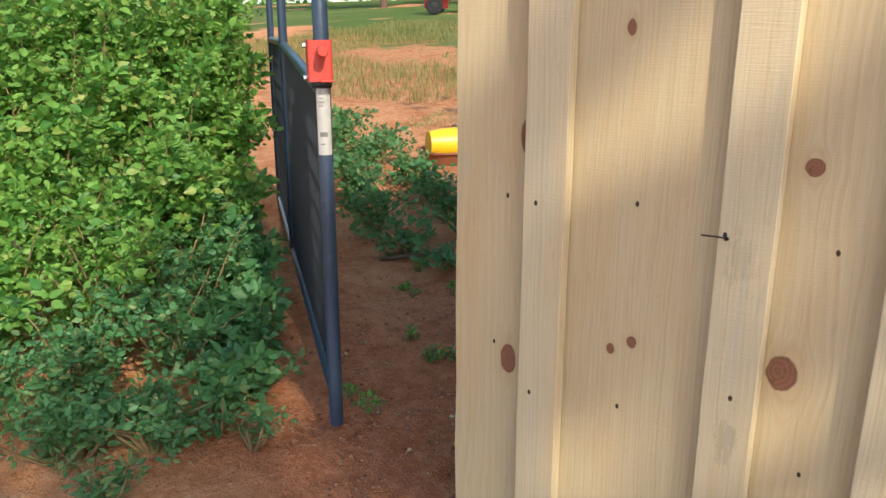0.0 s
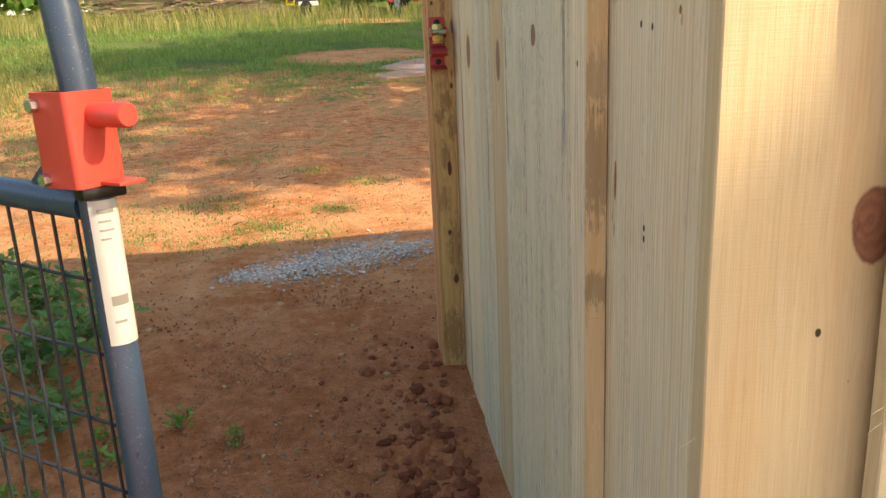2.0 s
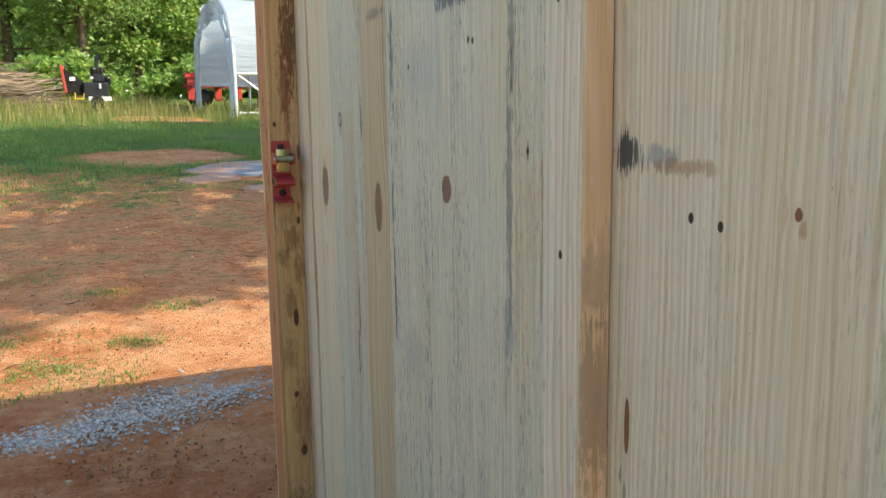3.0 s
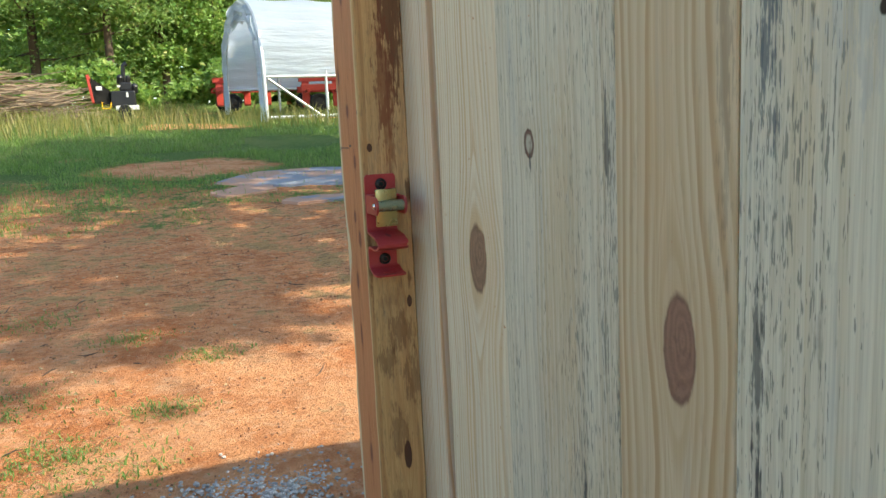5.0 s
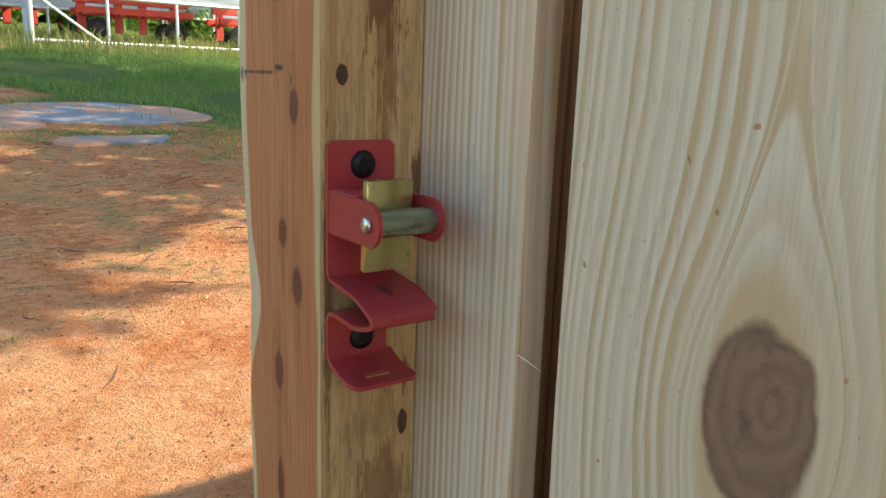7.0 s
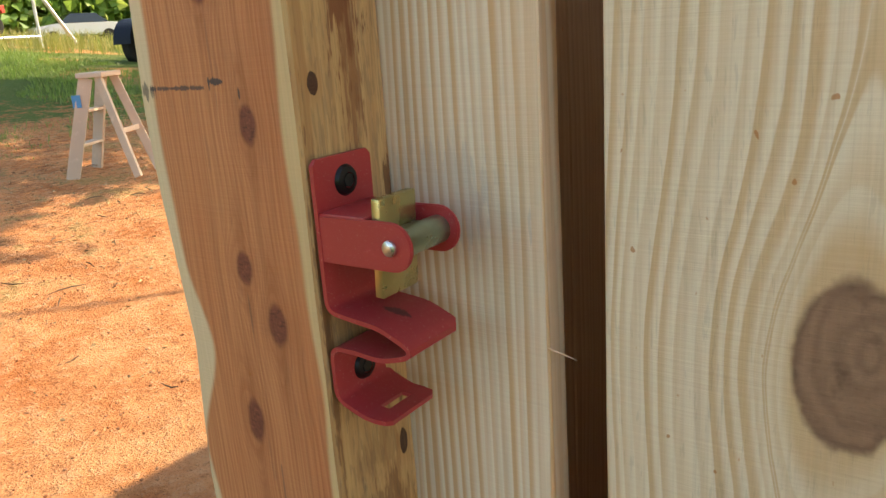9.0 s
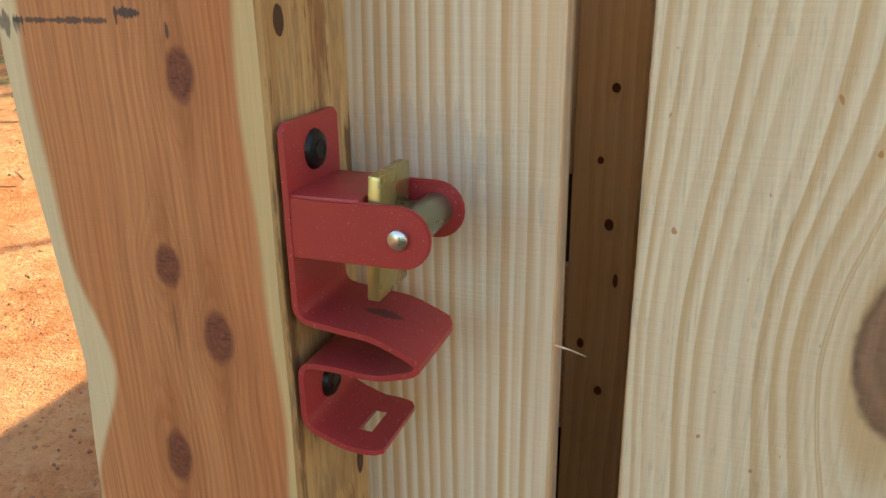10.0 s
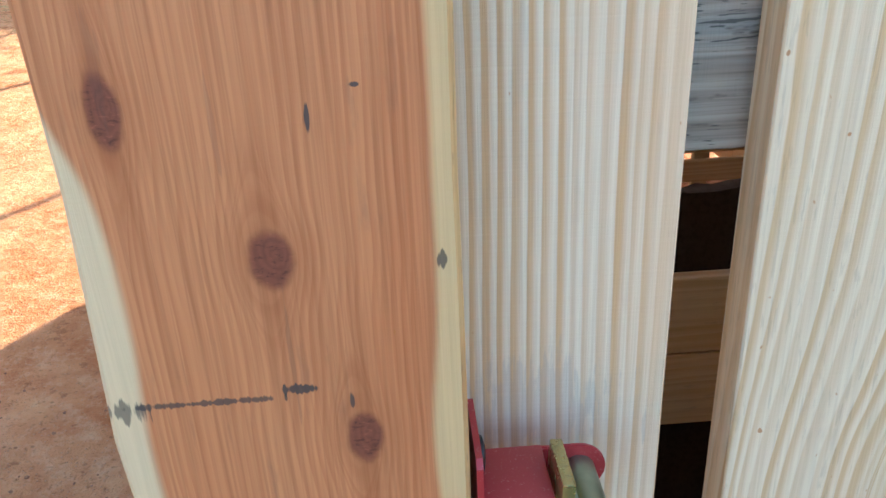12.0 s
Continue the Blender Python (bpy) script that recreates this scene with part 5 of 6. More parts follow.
tagged(ob, "fallen grey-brown branch on the clay path", "branch")


def slab(cx, cy, rx, ry, seed, turn):
    r = random.Random(seed)
    bm = bmesh.new()
    ring = []
    for i in range(22):
        a = 6.2832 * i / 22
        q = 1 + 0.22 * math.sin(2 * a + seed) + r.uniform(-0.10, 0.10)
        p = pose(0, 0, 0, 0, 0, turn) @ Vector((rx * q * math.cos(a), ry * q * math.sin(a), 0))
        ring.append(p)
    low = [bm.verts.new((p.x, p.y, ground_z(cx + p.x, cy + p.y) - ground_z(cx, cy) - 0.02)) for p in ring]
    top = [bm.verts.new((p.x * 0.96, p.y * 0.96, ground_z(cx + p.x, cy + p.y) - ground_z(cx, cy) + 0.03)) for p in ring]
    for i in range(22):
        j = (i + 1) % 22
        bm.faces.new((low[i], low[j], top[j], top[i]))
    bm.faces.new(top)
    ob = part("stone_slab", bm, M_SLAB)
    ob.location = (cx, cy, ground_z(cx, cy))
    return tagged(ob, "flat blue-grey slab half covered in red dust", "slab", "slabs in the grass")


k = Nodes("dusty_slate")
n = k.noise(k.pos(), 1.8, 4.0)
M_SLAB = k.finish(k.mix(k.step(n, 0.42, 0.52), (0.19, 0.20, 0.235), (0.42, 0.23, 0.15)), 0.75, n, 0.4, 0.01)
slab(0.62, 12.75, 1.15, 0.80, 3, 14)
slab(0.42, 11.05, 0.50, 0.26, 8, 12)
slab(-0.45, 11.95, 0.55, 0.22, 5, 28)

# ---- basin with a yellow scoop ----
M_TERRA = paint("brown_plastic", (0.26, 0.10, 0.05), 0.5, 0.0, 20.0, 0.2)
M_YELLOW = paint("yellow_plastic", (0.86, 0.50, 0.015), 0.38, 0.0, 14.0, 0.1, 0.05)


def lathe(bm, prof, sides=28, m=None):
    rings = [[bm.verts.new((r * math.cos(6.2832 * i / sides), r * math.sin(6.2832 * i / sides), z)) for i in range(sides)] for r, z in prof]
    for a, b in zip(rings, rings[1:]):
        for i in range(sides):
            j = (i + 1) % sides
            bm.faces.new((a[i], a[j], b[j], b[i]))
    if m is not None:
        bmesh.ops.transform(bm, matrix=m, verts=[v for q in rings for v in q])
    return rings


TX, TY = -4.22, 5.30
bm = bmesh.new()
rr = lathe(bm, [(0.19, 0.0), (0.24, 0.10), (0.262, 0.105), (0.262, 0.12), (0.245, 0.12), (0.20, 0.02)])
bm.faces.new(rr[0][::-1])
bm.faces.new(rr[-1])
ob = smooth(part("basin", bm, M_TERRA), 30)
ob.location = (TX, TY, ground_z(TX, TY) + 0.01)
tagged(ob, "shallow brown plastic basin standing in the grass", "basin")
pail = thing("bucket", "bright yellow plastic bucket tipped over in a basin", "bucket", (TX, TY, ground_z(TX, TY) + 0.175))
bm = bmesh.new()
rr = lathe(bm, [(0.115, -0.17), (0.14, -0.05), (0.155, 0.10), (0.163, 0.13), (0.170, 0.13), (0.170, 0.15), (0.158, 0.15), (0.14, 0.05), (0.10, -0.16)], 30)
bm.faces.new(rr[0][::-1])
bm.faces.new(rr[-1])
TIP = pose(0, 0, 0.0, 0, 92, 56) @ Matrix.Scale(0.92, 4)
bmesh.ops.transform(bm, matrix=TIP, verts=bm.verts)
smooth(part("pail", bm, M_YELLOW, pail), 30)
bm = bmesh.new()
tube(bm, [(TIP @ Vector((-0.178 * math.sin(a), 0.172 * math.cos(a), 0.12 - 0.03 * math.sin(a)))) for a in (math.pi * i / 14 for i in range(15))], 0.005, 6)
smooth(part("bail", bm, M_BLACK, pail))

# ---- wooden step ladder ----
M_LADDER = paint("pale_paint_worn_wood", (0.60, 0.47, 0.36), 0.65, 0.0, 14.0, 0.35, 0.3)


def build_ladder():
    x, y = 2.12, 8.96
    z = ground_z(x, y)
    g = thing("step_ladder", "small paint-spattered wooden step ladder standing open", "ladder", (x, y, z))
    g.rotation_euler = (0, 0, radians(-58))
    H = 0.80
    for sx in (-1, 1):
        for sy, name in ((-1, "front_rail"), (1, "rear_rail")):
            bm = bmesh.new()
            a, b = Vector((sy * 0.27, sx * 0.20, 0.0)), Vector((sy * 0.05, sx * 0.13, H - 0.02))
            m = look(a, b)
            n = (b - a).length
            box(bm, -0.013, 0.013, -0.05 if sy < 0 else -0.034, 0.05 if sy < 0 else 0.034, -n, 0, 0.003, m)
            part(name, bm, M_LADDER, g)
    bm = bmesh.new()
    box(bm, -0.11, 0.10, -0.17, 0.17, H - 0.02, H + 0.02, 0.006)
    part("top_cap", bm, M_LADDER, g)
    for q in (0.33, 0.66):
        bm = bmesh.new()
        cx = -0.27 + 0.22 * q
        box(bm, cx - 0.05, cx + 0.05, -0.2 + 0.07 * q, 0.2 - 0.07 * q, H * q - 0.01, H * q + 0.012, 0.003)
        part("tread", bm, M_LADDER, g)
    bm = bmesh.new()
    cx = 0.27 - 0.22 * 0.45
    box(bm, cx - 0.008, cx + 0.008, -0.17, 0.17, H * 0.45 - 0.02, H * 0.45 + 0.02, 0.003)
    part("rear_brace", bm, M_LADDER, g)
    bm = bmesh.new()
    box(bm, -0.17, -0.10, -0.172, -0.168, H * 0.70, H * 0.82, 0.0, None)
    part("sticker", bm, paint("blue_sticker", (0.05, 0.25, 0.5), 0.5), g, "faded blue sticker")


build_ladder()

# ---- hoop house ----
M_SHEET = Nodes("white_plastic_sheet")
sx, sy, sz = M_SHEET.split(M_SHEET.pos())
n = M_SHEET.noise(M_SHEET.xyz(M_SHEET.m("MULTIPLY", sx, 0.5), sy, M_SHEET.m("MULTIPLY", sz, 3.5)), 1.6, 4.0)
M_SHEET.finish(M_SHEET.mix(M_SHEET.step(n, 0.3, 0.7), (0.78, 0.86, 0.95), (0.66, 0.75, 0.86)), 0.3, n, 0.9, 0.12)
M_SHEET.put(M_SHEET.bsdf.inputs["Transmission Weight"], 0.0)
tr = M_SHEET.t.nodes.new("ShaderNodeBsdfTranslucent")
M_SHEET.put(tr.inputs[0], (0.82, 0.85, 0.88))
mx = M_SHEET.t.nodes.new("ShaderNodeMixShader")
mx.inputs[0].default_value = 0.55
M_SHEET.t.links.new(M_SHEET.bsdf.outputs[0], mx.inputs[1])
M_SHEET.t.links.new(tr.outputs[0], mx.inputs[2])
M_SHEET.t.links.new(mx.outputs[0], [q for q in M_SHEET.t.nodes if q.type == "OUTPUT_MATERIAL"][0].inputs[0])
M_SHEET = M_SHEET.mat
M_GALV = paint("galvanised_pipe", (0.62, 0.64, 0.66), 0.4, 0.6, 20.0, 0.2)


def build_hoop_house():
    x0, y0, w, n, step = 1.42, 22.9, 5.4, 6, 1.65
    zb = ground_z(x0 + 1, y0 + 1)
    g = thing("greenhouse", "white plastic hoop greenhouse with open lower sides", "greenhouse", (x0, y0, zb))
    g.rotation_euler = (0, 0, radians(4.5))
    EAVE, CROWN = 1.06, 3.35

    def arch(t):
        a = math.pi * t
        return w / 2 - math.cos(a) * w / 2, EAVE + math.sin(a) ** 0.8 * (CROWN - EAVE)
    for i in range(n):
        x = i * step
        bm = bmesh.new()
        pts = [(x, 0, -0.4)] + [(x, *arch(j / 16)) for j in range(17)] + [(x, w, -0.4)]
        tube(bm, pts, 0.055 if i == 0 else 0.04, 8)
        smooth(part("hoop", bm, M_GALV, g))
    for y, z in ((0, EAVE), (w, EAVE), (w / 2, CROWN), (0, 0.02), (w, 0.02)):
        bm = bmesh.new()
        tube(bm, [(0, y, z), ((n - 1) * step, y, z)], 0.04, 8)
        smooth(part("rail", bm, M_GALV, g))
    bm = bmesh.new()
    tube(bm, [(0.1, -0.02, EAVE - 0.05), (1.5, -0.02, 0.0)], 0.035, 8)
    smooth(part("brace", bm, M_GALV, g))
    bm = bmesh.new()
    tube(bm, [((n - 1) * step, -0.02, EAVE + 0.3), ((n - 1) * step + 1.0, -0.02, -0.2)], 0.05, 8)
    smooth(part("brace", bm, M_GALV, g))
    bm = bmesh.new()
    rows = []
    for i in range(4 * (n - 1) + 1):
        x = i * step / 4
        sag = 0.035 * math.sin(math.pi * (i % 4) / 4)
        row = []
        for j in range(33):
            y, z = arch(j / 32)
            k = 1.012 - sag / 3 + 0.006 * noise.noise((x * 1.5, j * 0.5, 2))
            row.append(bm.verts.new((x, w / 2 + (y - w / 2) * k, z * k + 0.02)))
        rows.append(row)
    for a, b in zip(rows, rows[1:]):
        for j in range(32):
            bm.faces.new((a[j], a[j + 1], b[j + 1], b[j]))
    bmesh.ops.solidify(bm, geom=bm.faces[:], thickness=0.01)
    smooth(part("cover", bm, M_SHEET, g), 60)
    # the end sheet, drawn aside into two gathered curtains and a lintel of cloth
    for side in (0, 1):
        bm = bmesh.new()
        rows = []
        for j in range(15):
            t = j / 14
            y, z = arch(0.5 * t)
            inner = y + (0.22 + 0.75 * t ** 2)
            zz = z - 0.05 - 0.7 * t ** 2
            row = []
            for c in range(7):
                q = c / 6
                row.append(bm.verts.new((-0.08 + 0.07 * math.sin(c * 2.4 + j), (y * (1 - q) + inner * q) if side == 0 else w - (y * (1 - q) + inner * q), z * (1 - q) + zz * q)))
            rows.append(row)
        foot = [bm.verts.new((-0.08 + 0.07 * math.sin(c * 2.4), (0.0 + 0.22 * c / 6) if side == 0 else w - 0.22 * c / 6, -0.1)) for c in range(7)]
        rows.insert(0, foot)
        for a, b in zip(rows, rows[1:]):
            for c in range(6):
                bm.faces.new((a[c], a[c + 1], b[c + 1], b[c]))
        bmesh.ops.solidify(bm, geom=bm.faces[:], thickness=0.03)
        smooth(part("end_curtain", bm, M_SHEET, g), 60)


build_hoop_house()

# ---- machines ----
M_IMPL = paint("faded_red_implement", (0.55, 0.055, 0.035), 0.5, 0.0, 6.0, 0.35)
M_TYRE = paint("black_rubber", (0.012, 0.012, 0.013), 0.8, 0.0, 20.0, 0.3)
M_DARKM = paint("black_machine_paint", (0.012, 0.012, 0.014), 0.4, 0.0, 12.0, 0.3)
M_DARKB = paint("dark_blue_machine_paint", (0.012, 0.022, 0.05), 0.4, 0.0, 12.0, 0.3)
M_SILVER = paint("silver_car_paint", (0.55, 0.58, 0.62), 0.3, 0.3, 8.0, 0.1)
M_GLASS = paint("dark_window_glass", (0.02, 0.03, 0.04), 0.1)


def wheel(g, x, y, z, r, w, turn=0):
    m = pose(x, y, z, 90, 0, turn)
    bm = bmesh.new()
    lathe(bm, [(r * 0.55, -w / 2), (r * 0.9, -w / 2), (r, -w * 0.35), (r, w * 0.35), (r * 0.9, w / 2), (r * 0.55, w / 2), (r * 0.55, -w / 2)], 24, m)
    ty = smooth(part("tyre", bm, M_TYRE, g))
    bm = bmesh.new()
    rr = lathe(bm, [(r * 0.54, -w * 0.3), (r * 0.2, -w * 0.36), (r * 0.2, w * 0.36), (r * 0.54, w * 0.3)], 18, m)
    bm.faces.new(rr[0])
    bm.faces.new(rr[-1])
    smooth(part("rim", bm, M_DARKM, ty))


def implement(x, y, turn, length, seed):
    r = random.Random(seed)
    g = thing("farm_implement", "faded red steel farm implement parked in long grass", "farm implement", (x, y, ground_z(x, y)), "parked implements")
    g.rotation_euler = (0, 0, radians(turn))
    for z, y0 in ((0.75, -0.5), (0.75, 0.5), (1.05, 0.0)):
        bm = bmesh.new()
        box(bm, 0, length, y0 - 0.06, y0 + 0.06, z - 0.09, z + 0.09, 0.01)
        part("beam", bm, M_IMPL, g)
    q = 0.2
    while q < length:
        bm = bmesh.new()
        box(bm, q - 0.05, q + 0.05, -0.62, 0.62, 0.62, 0.72, 0.01)
        part("crossbar", bm, M_IMPL, g)
        bm = bmesh.new()
        box(bm, q - 0.11, q + 0.11, -0.04, 0.04, 0.2, 1.05 + r.uniform(-0.1, 0.45), 0.01)
        part("shank", bm, M_IMPL, g)
        q += r.uniform(0.6, 0.95)
    for x2 in (0.5, length - 0.5):
        wheel(g, x2, -0.66, 0.28, 0.29, 0.18)
        wheel(g, x2, 0.66, 0.28, 0.29, 0.18)


implement(0.62, 29.3, 4, 3.4, 1)
implement(2.9, 26.2, -3, 3.0, 2)
implement(6.8, 26.6, 2, 3.4, 3)
implement(-18.6, 22.0, 35, 2.6, 4)


def chipper(x, y):
    g = thing("wood_chipper", "black wood chipper with a red-edged feed hopper", "wood chipper", (x, y, ground_z(x, y)))
    g.scale = (0.66, 0.8, 0.88)
    bm = bmesh.new()
    box(bm, -0.1, 0.85, -0.4, 0.4, 0.45, 0.95, 0.04)
    part("housing", bm, M_DARKM, g)
    bm = bmesh.new()
    a = [bm.verts.new((-0.1, sy * 0.25, z)) for sy, z in ((-1, 0.55), (1, 0.55), (1, 0.95), (-1, 0.95))]
    b = [bm.verts.new((-0.80, sy * 0.45, z)) for sy, z in ((-1, 0.62), (1, 0.62), (1, 1.38), (-1, 1.38))]
    for i in range(4):
        j = (i + 1) % 4
        bm.faces.new((a[i], a[j], b[j], b[i]))
    bmesh.ops.solidify(bm, geom=bm.faces[:], thickness=0.02)
    part("hopper", bm, M_DARKM, g)
    bm = bmesh.new()
    box(bm, -0.05, 0.05, -0.47, 0.47, -0.42, 0.44, 0.01, pose(-0.84, 0, 1.02, 0, -9, 0))
    part("hopper_rim", bm, M_IMPL, g, "red hopper rim")
    bm = bmesh.new()
    tube(bm, [(-0.45, -0.46, 0.62), (-0.45, -0.5, 0.42), (-0.15, -0.5, 0.42), (-0.10, -0.46, 0.6)], 0.022, 8)
    smooth(part("guard_loop", bm, M_YELLOW, g, "yellow-green guard loop"))
    for q, z, r in ((0.30, 1.30, 0.12), (0.62, 1.28, 0.09), (0.84, 1.02, 0.13)):
        bm = bmesh.new()
        rr = lathe(bm, [(r, -0.12), (r, 0.1), (r * 0.7, 0.14)], 14, pose(q, -0.2, z, 20, 8, 0))
        bm.faces.new(rr[0][::-1])
        bm.faces.new(rr[-1])
        smooth(part("engine_drum", bm, M_DARKM, g))
    for args in ((-0.62, -0.40, 0.98, 1.10), (0.18, 0.30, 1.05, 1.12), (0.5, 0.58, 0.75, 0.9)):
        bm = bmesh.new()
        box(bm, args[0], args[1], -0.465, -0.45, args[2], args[3], 0.004)
        part("decal", bm, M_WHITE, g, "white maker's plate")
    bm = bmesh.new()
    tube(bm, [(0.45, 0, 0.9), (0.45, 0, 1.5), (0.47, 0, 1.72), (0.62, 0, 1.80)], 0.09, 10)
    smooth(part("chute", bm, M_DARKM, g))
    bm = bmesh.new()
    box(bm, 0.25, 0.75, -0.3, 0.3, 0.95, 1.22, 0.05)
    part("engine", bm, M_DARKM, g)
    bm = bmesh.new()
    box(bm, 0.05, 0.95, -0.45, -0.41, 0.36, 0.5, 0.01)
    part("side_panel", bm, M_WHITE, g, "white and red side panel")
    for sy in (-0.5, 0.5):
        wheel(g, 0.4, sy, 0.27, 0.27, 0.16)


chipper(-2.3, 25.6)


def tractor(x, y, turn):
    g = thing("tractor", "dark blue tractor parked on the grass", "tractor", (x, y, ground_z(x, y)))
    g.rotation_euler = (0, 0, radians(turn))
    bm = bmesh.new()
    box(bm, -0.4, 1.5, -0.3, 0.3, 0.7, 1.35, 0.08)
    part("hood", bm, M_DARKB, g)
    bm = bmesh.new()
    box(bm, -1.2, -0.35, -0.45, 0.45, 0.6, 1.05, 0.06)
    part("seat_deck", bm, M_DARKB, g)
    for x2, r, w in ((-0.9, 0.62, 0.32), (1.2, 0.42, 0.22)):
        for sy in (-0.68, 0.68):
            wheel(g, x2, sy, r, r, w)
    bm = bmesh.new()
    box(bm, -1.3, 1.45, -0.5, 0.5, 0.42, 0.86, 0.08)
    part("chassis", bm, M_DARKM, g)
    for x2, r in ((-0.9, 0.7), (1.2, 0.5)):
        for sy in (-0.68, 0.68):
            bm = bmesh.new()
            ring = [(x2 + math.cos(q) * r, r - 0.06 + math.sin(q) * r) for q in (math.pi * i / 10 for i in range(11))]
            rows = [[bm.verts.new((px, sy + e, pz)) for px, pz in ring] for e in (-0.2, 0.2)]
            for i in range(10):
                bm.faces.new((rows[0][i], rows[0][i + 1], rows[1][i + 1], rows[1][i]))
            bmesh.ops.solidify(bm, geom=bm.faces[:], thickness=0.04)
            smooth(part("fender", bm, M_DARKB, g))
    bm = bmesh.new()
    for sy in (-0.4, 0.4):
        tube(bm, [(-1.1, sy, 1.0), (-1.1, sy, 2.0)], 0.03, 8)
    tube(bm, [(-1.1, -0.4, 2.0), (-1.1, 0.4, 2.0)], 0.03, 8)
    part("roll_bar", bm, M_DARKM, g)


tractor(9.75, 17.35, 200)


def car(x, y, turn):
    g = thing("car", "silver saloon car parked beyond the lawn", "car", (x, y, ground_z(x, y)))
    g.rotation_euler = (0, 0, radians(turn))
    bm = bmesh.new()
    prof = [(-2.2, 0.35), (-2.2, 0.85), (-1.6, 0.95), (1.1, 0.95), (2.1, 0.8), (2.2, 0.4)]
    rows = [[bm.verts.new((px, sy, pz)) for px, pz in prof] for sy in (-0.85, 0.85)]
    for i in range(6):
        j = (i + 1) % 6
        bm.faces.new((rows[0][i], rows[0][j], rows[1][j], rows[1][i]))
    bm.faces.new(rows[0][::-1])
    bm.faces.new(rows[1])
    bmesh.ops.bevel(bm, geom=bm.edges[:], offset=0.06, segments=2, affect="EDGES")
    smooth(part("body", bm, M_SILVER, g))
    bm = bmesh.new()
    prof = [(-1.5, 0.93), (-0.9, 1.42), (0.3, 1.42), (1.0, 0.93)]
    rows = [[bm.verts.new((px, sy * (0.8 if pz < 1 else 0.6), pz)) for px, pz in prof] for sy in (-1, 1)]
    for i in range(4):
        j = (i + 1) % 4
        bm.faces.new((rows[0][i], rows[0][j], rows[1][j], rows[1][i]))
    bm.faces.new(rows[0][::-1])
    bm.faces.new(rows[1])
    bmesh.ops.bevel(bm, geom=bm.edges[:], offset=0.04, segments=2, affect="EDGES")
    smooth(part("cabin", bm, M_GLASS, g))
    for x2 in (-1.35, 1.35):
        for sy in (-0.82, 0.82):
            wheel(g, x2, sy, 0.31, 0.31, 0.2)


car(21.5, 41.8, 165)

# ---- brush pile ----
M_BRUSH = grit("dry_brushwood", (0.20, 0.14, 0.09), (0.46, 0.36, 0.27))
bm = bmesh.new()
for i in range(420):
    t = r4.random()
    cx = -8.6 + 5.2 * t
    h = 1.55 * math.sin(math.pi * min(1, 0.12 + t * 0.8)) ** 0.6
    a, n = r4.gauss(0.1, 0.25), r4.uniform(0.7, 2.2)
    c = Vector((cx + r4.gauss(0, 0.3), 27.6 + r4.gauss(0, 0.55), h * r4.random()))
    d = Vector((math.cos(a), r4.gauss(0, 0.35), math.sin(a) * 0.45)) * n * 0.5
    tube(bm, [c - d, c + Vector((0, 0, r4.gauss(0, 0.06))), c + d], 0.02, 4, [0.022, 0.017, 0.008], caps=False)
ob = part("brush_pile", bm, M_BRUSH)
ob.location = (0, 0, ground_z(-6, 27.6) - 0.05)
tagged(ob, "long pile of dry cut brushwood", "brush pile", kind="stuff")

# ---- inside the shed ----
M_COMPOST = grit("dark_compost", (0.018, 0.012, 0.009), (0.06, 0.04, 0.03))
bm = bmesh.new()
box(bm, -0.985, -0.962, 2.60, 3.47, 1.531, 1.69, 0.004)
tagged(part("old_plank", bm, W_OLD), "grey weathered plank nailed behind the board wall", "plank", kind="structure")
bm = bmesh.new()
rows = []
for i in range(26):
    row = []
    for j in range(30):
        x, y = 0.05 + 1.5 * i / 25, 2.1 + 1.5 * j / 29
        z = 1.09 - 0.60 * (i / 25) + 0.07 * noise.noise((x * 5, y * 5, 1)) + 0.03 * noise.noise((x * 17, y * 17, 2))
        row.append(bm.verts.new((x + (0.02 * noise.noise((y * 9, z * 3, 0)) if i == 0 else 0), y, z)))
    rows.append(row)
foot = [bm.verts.new((v.co.x, v.co.y, ground_z(v.co.x, v.co.y) - 0.02)) for v in rows[0]]
rows.insert(0, foot)
for a, b in zip(rows, rows[1:]):
    for j in range(29):
        bm.faces.new((a[j], a[j + 1], b[j + 1], b[j]))
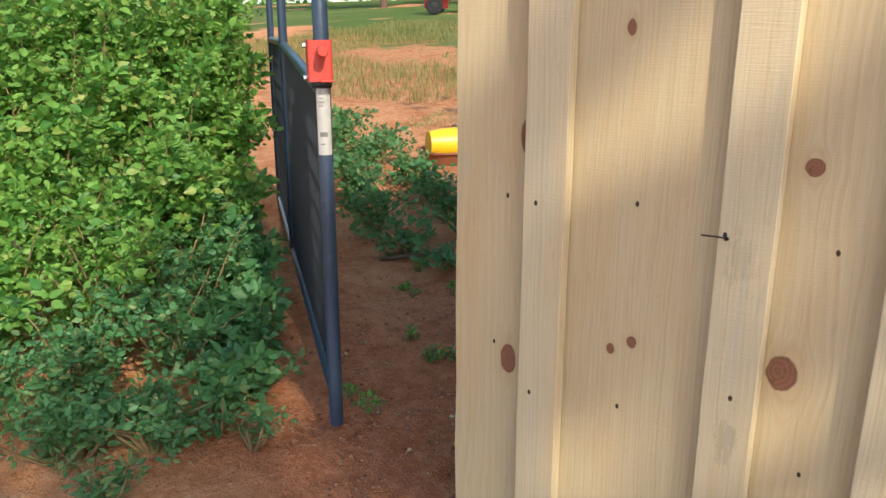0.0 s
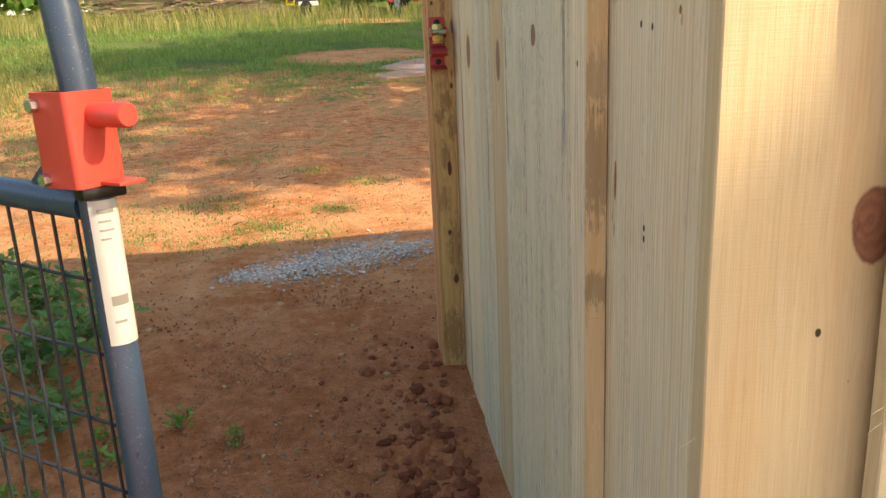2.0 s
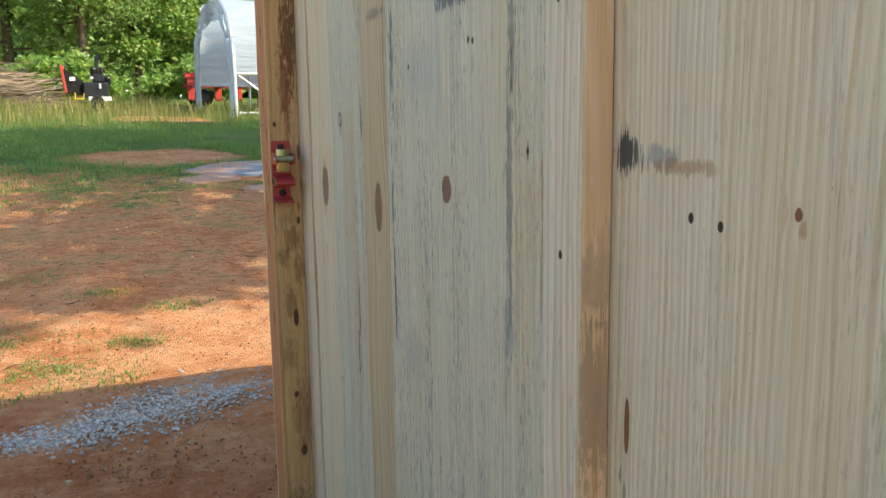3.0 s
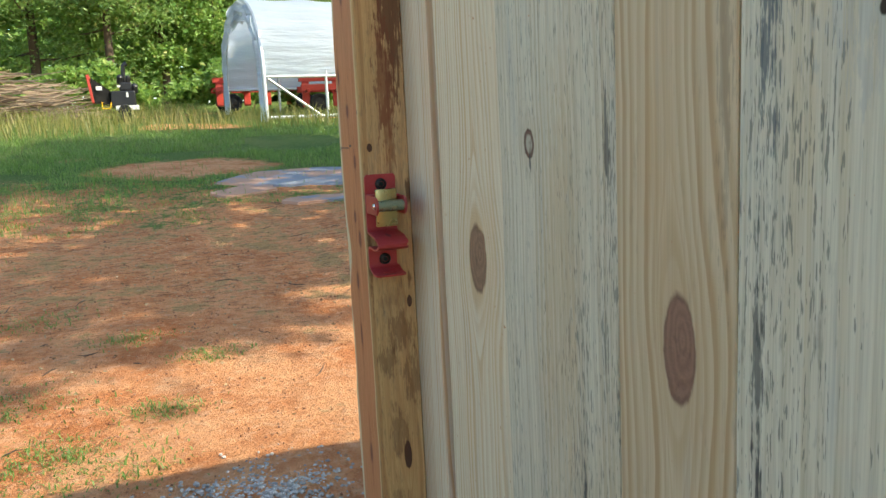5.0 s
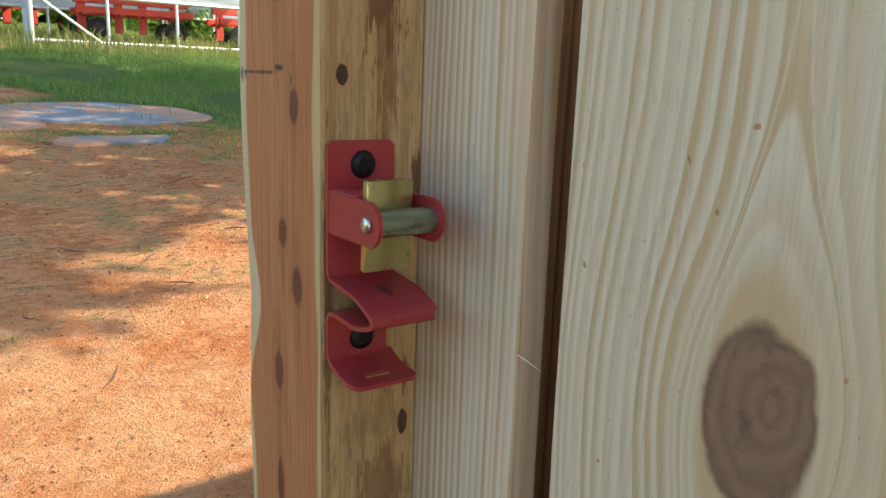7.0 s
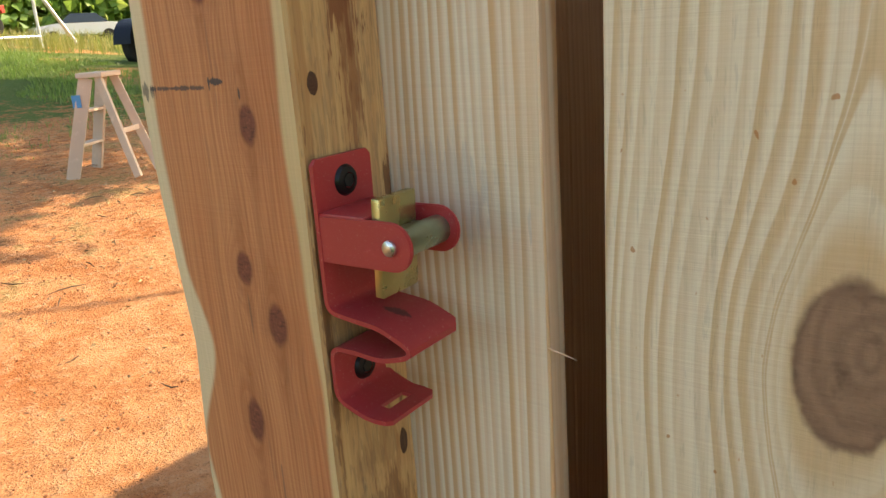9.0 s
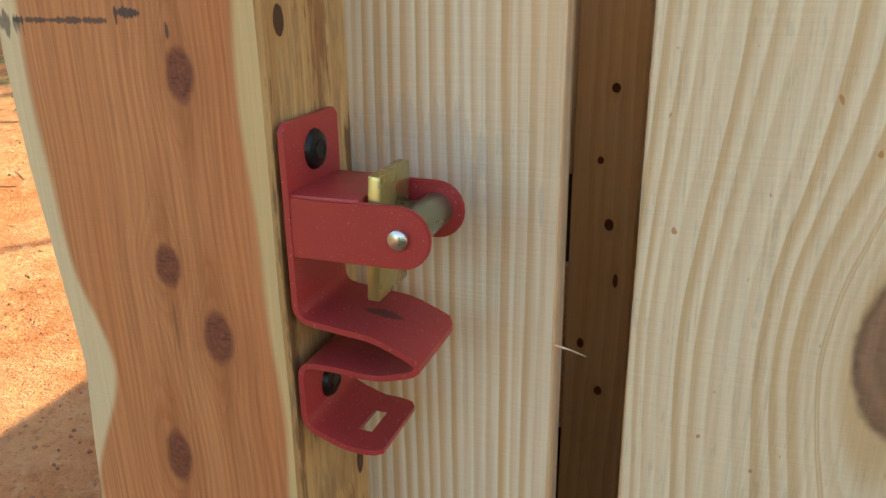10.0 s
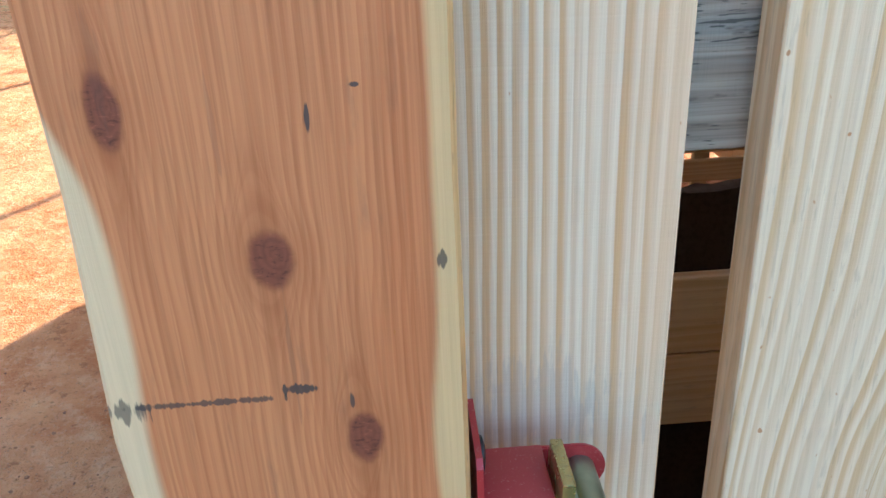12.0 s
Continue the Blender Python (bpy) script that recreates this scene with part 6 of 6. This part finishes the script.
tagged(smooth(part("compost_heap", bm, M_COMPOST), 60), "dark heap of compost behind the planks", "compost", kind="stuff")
rack = thing("slatted_rack", "sunlit slatted wooden rack deep inside the shed", "rack", (1.7, 2.7, 0), kind="structure")
for i in range(12):
    bm = bmesh.new()
    box(bm, 0, 0.02, -0.9, 0.85, 0.36 + i * 0.13, 0.36 + i * 0.13 + 0.10, 0.003)
    part("slat", bm, W_IN, rack)
for y in (-0.85, -0.5, -0.15, 0.2, 0.55, 0.8):
    bm = bmesh.new()
    box(bm, 0.024, 0.06, y, y + 0.07, 0.0, 2.0, 0.003)
    part("upright", bm, W_IN, rack)

# ---- splinters and a bent nail ----
for x, y, z, dx, dz in ((-1.068, 1.40, 0.86, -0.022, -0.008), (-1.068, 1.40, 0.835, -0.018, -0.010), (-1.068, 1.40, 0.60, -0.012, -0.03), (-1.068, 1.40, 0.62, -0.015, -0.035), (-0.86, 1.345, 0.905, -0.022, -0.006), (-0.86, 1.345, 0.885, -0.026, -0.014),
                        (-0.764, 1.345, 0.99, -0.012, -0.03), (-0.764, 1.345, 0.96, -0.016, -0.035), (-0.764, 1.345, 0.64, -0.006, -0.04), (-0.86, 1.345, 0.70, -0.006, -0.025)):
    bm = bmesh.new()
    tube(bm, [(x, y, z), (x + dx * 0.5, y - 0.004, z + dz * 0.3), (x + dx, y - 0.006, z + dz)], 0.0006, 5, [0.0008, 0.0006, 0.0002])
    part("splinter", bm, W_A[1], wall_south)
bm = bmesh.new()
tube(bm, [(-1.026, 3.354, 1.277), (-1.022, 3.345, 1.273), (-1.018, 3.335, 1.268)], 0.0005, 5, [0.0007, 0.0006, 0.0002])
part("splinter", bm, W_B[8], wall_west)
bm = bmesh.new()
tube(bm, [(-0.436, 1.342, 0.986), (-0.452, 1.330, 0.989), (-0.476, 1.322, 0.990)], 0.0016, 8)
tube(bm, [(-0.436, 1.3385, 0.986), (-0.436, 1.3375, 0.986)], 0.004, 10)
part("nail", bm, M_BLACK, wall_south, "bent dark nail")
